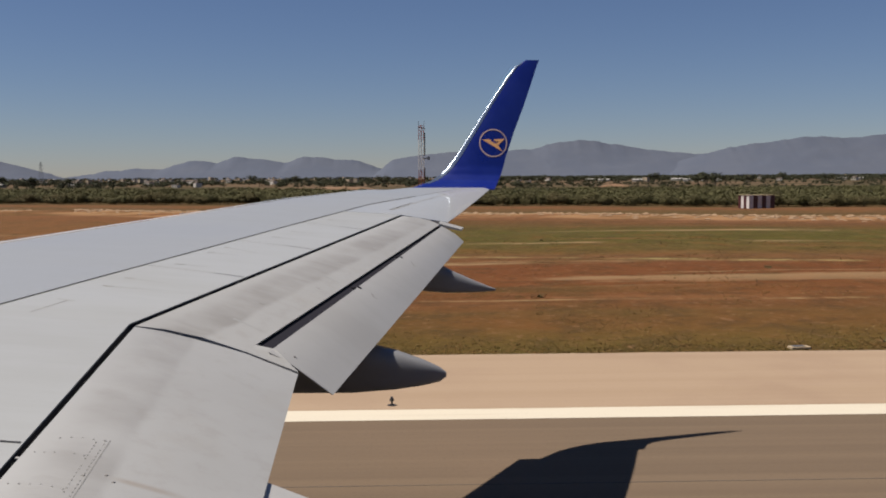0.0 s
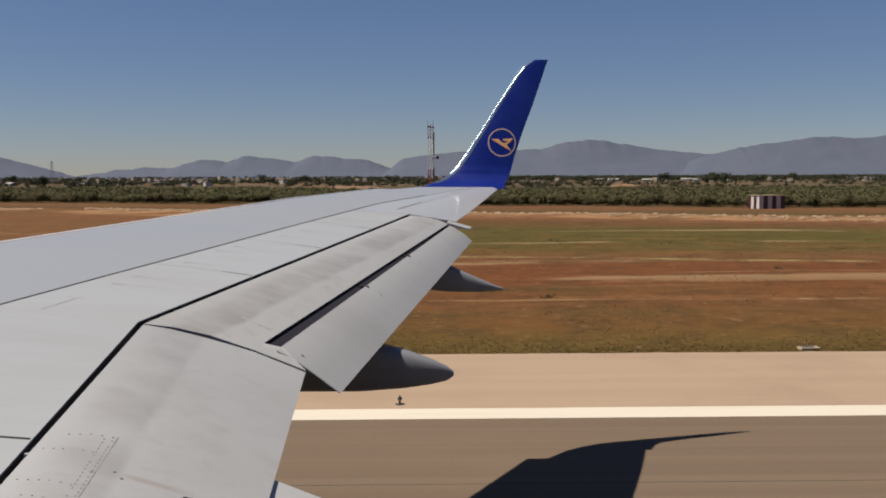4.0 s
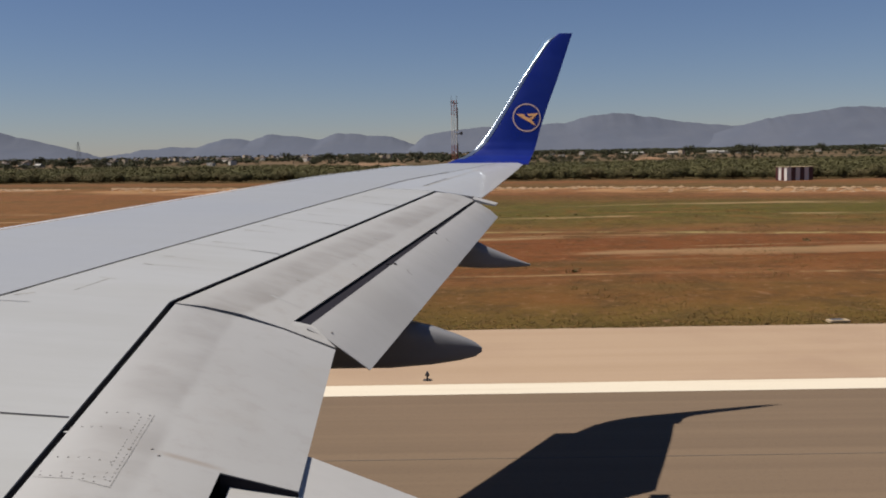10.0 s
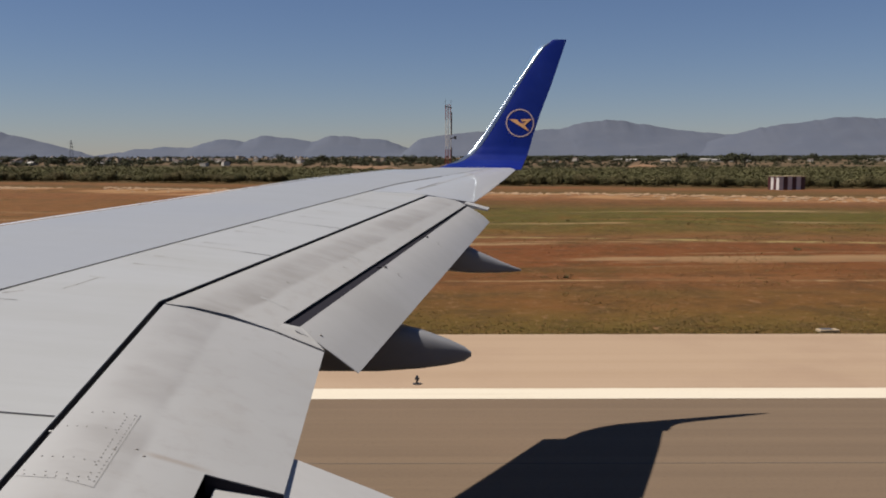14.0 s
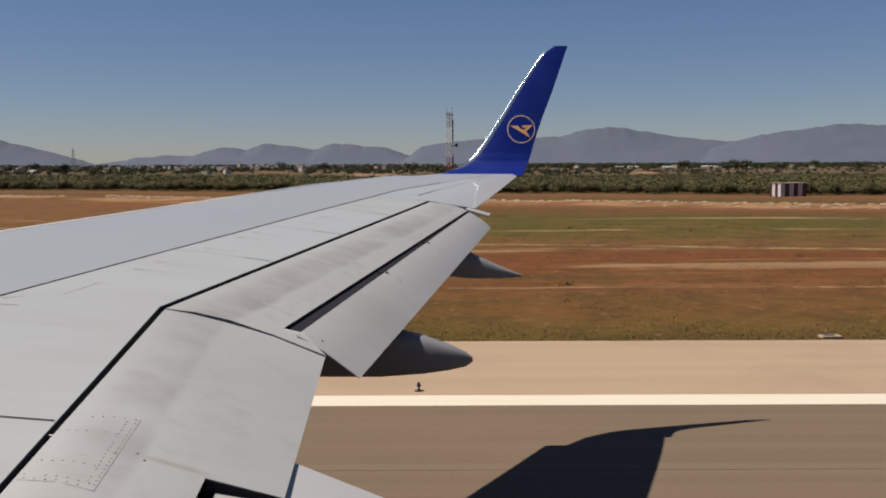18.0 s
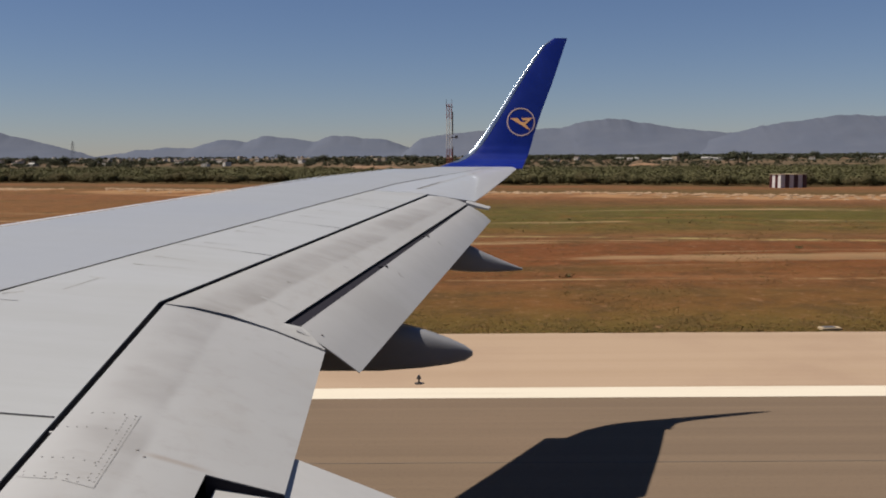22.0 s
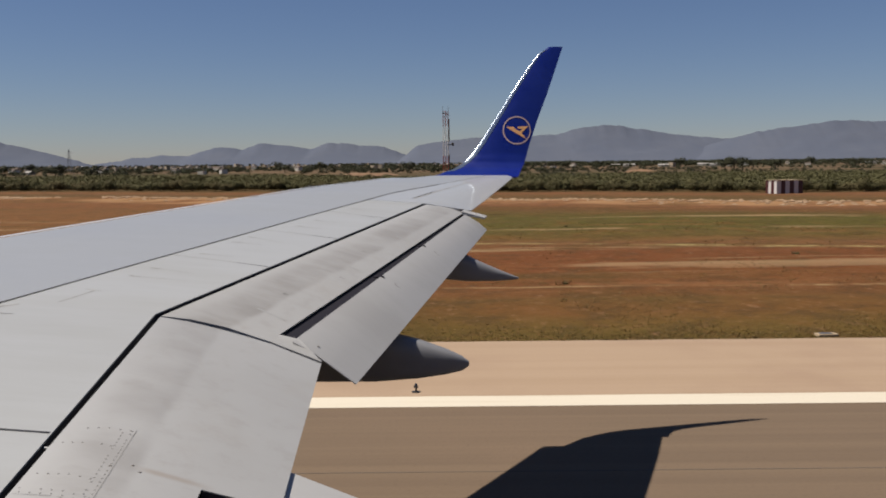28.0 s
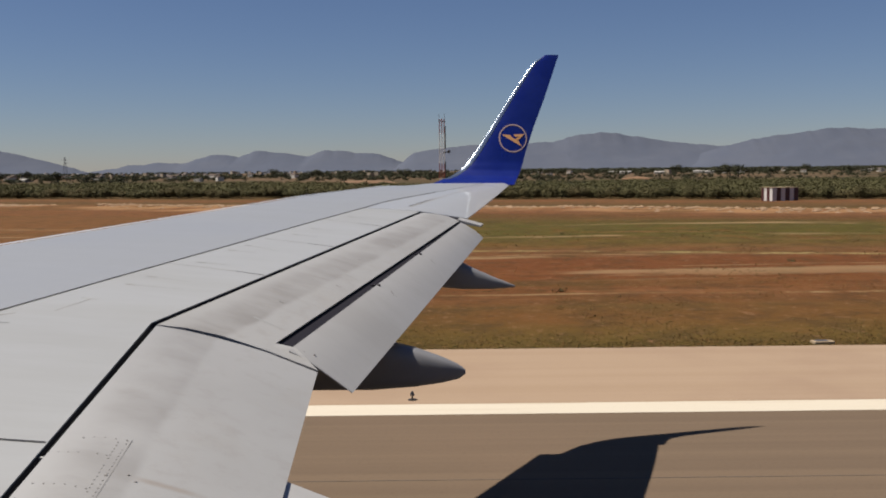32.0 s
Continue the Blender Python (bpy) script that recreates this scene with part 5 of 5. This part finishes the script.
for x, y, w in ((-25.9, 32.2, 1.2), (-26.3, 39.3, 0.8), (-27.5, 47.0, 0.9), (-28.7, 53.2, 1.0)):
    pv, pf = [], []
    for q in range(9):  # scraps of bleached earth, thin and torn
        cx, cy, r = x + rng.uniform(-1, 1) * w, y + rng.gauss(0, 0.22), rng.uniform(0.16, 0.42) * w
        k = len(pv)
        for i in range(11):
            a, g = 2 * math.pi * i / 11, 1 + 0.5 * noise.noise((i * 0.9, q, y))
            p, s = cx + r * 1.5 * g * math.cos(a), cy + r * 0.45 * g * math.sin(a)
            pv.append((p, s, lie(p, s) + 0.025 + 0.004 * q))
        pf.append(tuple(range(k, k + 11)))
    solo("bare_patch", mesh("bare_patch", pv, pf, M["bleached_earth"]), "torn patch of yellow bleached earth beside a light unit", "bare earth", "structure")


def edge_light(at):
    ob = thing("runway_edge_light", "small elevated runway edge light on a stubby post", "runway light", at, 0, "runway edge lights")
    ob.scale = (0.72, 0.72, 0.46)
    part("base_plate", rodm("base_plate", (0, 0, -0.01), (0, 0, 0.02), 0.14, M["dark_metal"], 14), ob)
    part("post", rodm("post", (0, 0, 0.02), (0, 0, 0.22), 0.03, M["dark_metal"], 8), ob)
    part("housing", rodm("housing", (0, 0, 0.22), (0, 0, 0.32), 0.075, M["dark_metal"], 12, 0.06), ob)
    part("lens", rodm("lens", (0, 0, 0.32), (0, 0, 0.42), 0.05, M["glass"], 12, 0.03), ob)
    return ob


light = edge_light((-0.58, 20.85, 0.0))
for i in range(-6, 7):
    if i:
        copy_thing(light, pose(-0.58 + 50 * i, 20.85, 0.0))

striped_hut(4.9, 3.2, 2.2, (57.5, 158.0, lie(57.5, 158.0)), 14, "lone equipment hut with dark and pale upright stripes", 6)

# ---- markings and equipment farther along the runway ----
for i in range(30):
    solo("aiming_stripe", boxm("aiming_stripe", 10.6, 9.9 + 0.27 * i, 0.001, 46.0, 10.05 + 0.27 * i, 0.006, M["line"]), "narrow white stripe of the touchdown marking", "road marking", "structure", "touchdown marking stripes")
for i in range(6):
    solo("threshold_stripe", boxm("threshold_stripe", 268, 18.8 - 3.2 * i, 0.001, 298, 20.5 - 3.2 * i, 0.006, M["line"]), "broad white runway threshold stripe", "road marking", "structure", "threshold stripes")
solo("threshold_bar", boxm("threshold_bar", 310, -20, 0.001, 312.5, 20.4, 0.006, M["line"]), "white bar across the runway threshold", "road marking", "structure")

solo("light_pad", boxm("light_pad", 302, 31.0, -0.3, 308, 34.0, 0.12, M["concrete"], 0.04), "pale concrete pad in the grass", "slab", "structure")
for x in (303.8, 305.6):
    ob = thing("flashing_light", "slotted metal runway end light on a concrete pad", "airfield light", (x, 32.5, 0.12), 20, "runway end lights")
    part("housing", boxm("housing", -0.35, -0.2, 0.25, 0.35, 0.2, 0.85, M["steel"], 0.04), ob)
    for s in (-0.25, 0.25):
        part("leg", rodm("leg", (s, 0, 0), (s, 0, 0.25), 0.03, M["dark_metal"], 6), ob)
    for q in range(4):
        part("louvre", boxm("louvre", -0.3, -0.215, 0.32 + 0.13 * q, 0.3, -0.2, 0.38 + 0.13 * q, M["dark_metal"]), ob)

# white monitor cabinets
for x, y, w, h in ((-114.5, 104.0, 0.7, 0.8), (-111.0, 104.5, 1.2, 1.0)):
    ob = thing("monitor_cabinet", "small white equipment cabinet standing in dry grass", "cabinet", (x, y, lie(x, y)), 10, "white monitor cabinets")
    part("body", boxm("body", -w / 2, -0.35, 0.15, w / 2, 0.35, h + 0.15, M["white_paint"], 0.03), ob)
    part("door", boxm("door", -w / 2 + 0.06, -0.365, 0.22, w / 2 - 0.06, -0.35, h + 0.08, M["white_paint"]), ob)
    part("plinth", boxm("plinth", -w / 2 - 0.1, -0.45, -0.3, w / 2 + 0.1, 0.45, 0.15, M["concrete"]), ob)
ob = thing("monitor_post", "white aerial post between the cabinets", "post", (-112.8, 104.2, lie(-112.8, 104.2)))
part("post", rodm("post", (0, 0, -0.2), (0, 0, 2.4), 0.09, M["white_paint"], 10), ob)
part("crossbar", rodm("crossbar", (-0.5, 0, 2.1), (0.5, 0, 2.1), 0.04, M["white_paint"], 6), ob)

# earthworks: heaps and a red skip
heap(-222, 137, 3.4, 1.1, "small pointed heap of orange sand beside the dirt road", M["red_earth"])
heap(-195, 139, 4.6, 1.6, "pointed heap of pale orange sand beside the dirt road", M["red_earth"])
solo("dirt_road", boxm("dirt_road", -420, 101, -0.3, -160, 112, 0.05, M["bleached_earth"], 0.05), "broad pale orange dirt road through the field", "dirt road", "structure")
ob = thing("waste_skip", "open red metal skip on bare earth", "skip", (-207, 140, 0.0))
part("body", loft("body", [[(-2.0, y, 0.0), (2.0, y, 0.0), (2.3, y, 0.9), (-2.3, y, 0.9)] for y in (-0.9, 0.9)], M["red_skip"], False), ob)
part("rim", boxm("rim", -2.35, -0.96, 0.88, 2.35, 0.96, 0.98, M["red_skip"], 0.02), ob)
for x in (-1.2, 0, 1.2):
    part("rib", boxm("rib", x - 0.06, -0.98, 0.05, x + 0.06, -0.9, 0.9, M["red_skip"]), ob)


def chequered(x, y, w, d, h, cols, rows, rz, label):
    """A long low shed with red and white squares on its walls."""
    ob = thing("chequered_shed", label, "shed", (x, y, -0.05), rz)
    part("body", boxm("body", -w / 2 + 0.05, -d / 2 + 0.05, 0, w / 2 - 0.05, d / 2 - 0.05, h, M["white_paint"]), ob)
    for side in ("front", "end"):
        n = cols if side == "front" else max(3, round(cols * d / w))
        span = w if side == "front" else d
        for i in range(n):
            for j in range(rows):
                if (i + j) % 2:
                    continue
                a, c = -span / 2 + span * i / n, -span / 2 + span * (i + 1) / n
                z0, z1 = h * j / rows, h * (j + 1) / rows
                if side == "front":
                    me = boxm("panel", a, -d / 2 - 0.02, z0, c, -d / 2 + 0.05, z1, M["red_skip"])
                else:
                    me = boxm("panel", -w / 2 - 0.02, a, z0, -w / 2 + 0.05, c, z1, M["red_skip"])
                part("panel", me, ob)
    part("roof", boxm("roof", -w / 2 - 0.2, -d / 2 - 0.2, h, w / 2 + 0.2, d / 2 + 0.2, h + 0.18, M["roof_tile"], 0.03), ob)
    return ob


shed = chequered(-333, 112, 13.6, 5.0, 2.5, 13, 3, 8, "low shed painted in red and white squares")
for x in (-4.6, 0.2, 4.6):
    part("door", boxm("door", x - 0.9, -2.56, 0.02, x + 0.9, -2.5, 1.9, M["steel"]), shed, "grey metal door")
part("chimney", boxm("chimney", 4.9, -0.3, 2.68, 5.3, 0.1, 3.5, M["white_paint"], 0.02), shed)
chequered(-347, 126, 13.2, 0.9, 1.95, 9, 1, 4, "long low barrier wall in broad red and white blocks")

ob = thing("beacon_tower", "radio beacon mast with a white drum and round platform", "mast", (-334, 140, 0))
part("column", rodm("column", (0, 0, -0.2), (0, 0, 6.2), 0.28, M["mast_red"], 10), ob)
part("platform", rodm("platform", (0, 0, 6.2), (0, 0, 6.5), 1.3, M["steel"], 18, 1.5), ob)
part("rail", rodm("rail", (0, 0, 7.1), (0, 0, 7.16), 1.5, M["steel"], 18), ob)
part("drum", rodm("drum", (0, 0, 6.9), (0, 0, 9.4), 0.5, M["white_paint"], 18), ob, "white drum aerial")

# stone shelter with sloping ends
ob = thing("stone_shelter", "old pale stone shelter with sloping ends in the grass", "shelter", (-392, 144, 0), 4)
part("wall", loft("wall", [[(-5.0, y, -0.3), (5.0, y, -0.3), (3.9, y, 2.3), (-3.7, y, 2.3)] for y in (-2.4, 2.4)], M["ochre_wall"], False), ob)
part("opening", boxm("opening", -4.2, -2.43, 0.05, -3.7, -2.3, 0.7, M["dark_opening"]), ob)
shrub(-390.5, 140.5, 1.0, 2)
ob = thing("relay_cabinet", "grey-white relay cabinet with a thin aerial pole", "cabinet", (-377, 128, 0))
part("body", boxm("body", -1.1, -0.5, 0, 1.1, 0.5, 1.3, M["white_paint"], 0.04), ob)
part("door", boxm("door", 0.1, -0.53, 0.1, 0.9, -0.5, 1.2, M["steel"]), ob)
part("pole", rodm("pole", (-1.3, 0, -0.2), (-1.3, 0, 5.2), 0.05, M["steel"], 6), ob)
ob = thing("wind_pump", "old wind pump tower with rusty blades at rest", "wind pump", (-408, 260, 0))
for sx in (-1, 1):
    for sy in (-1, 1):
        part("leg", rodm("leg", (1.6 * sx, 1.6 * sy, -0.2), (0.3 * sx, 0.3 * sy, 9), 0.09, M["steel"], 5), ob)
part("hub", rodm("hub", (0, -0.5, 9.2), (0, 0.4, 9.2), 0.2, M["dark_metal"], 10), ob)
for q in range(8):
    a = 2 * math.pi * q / 8
    part("blade", boxm("blade", -0.14, -0.54, 0.3, 0.14, -0.5, 1.7, M["steel"]), ob).matrix_basis = pose(0, 0, 9.2, 0, math.degrees(a), 0)
part("tail_vane", boxm("tail_vane", -0.03, 0.5, 8.9, 0.03, 2.4, 9.6, M["mast_red"]), ob)
for x, y, h in ((-500, 300, 9), (-478, 296, 8), (-455, 305, 7), (-432, 300, 6.5), (-520, 310, 8)):
    tree(x, y, h, "broad dark round-crowned tree at the field's far edge")
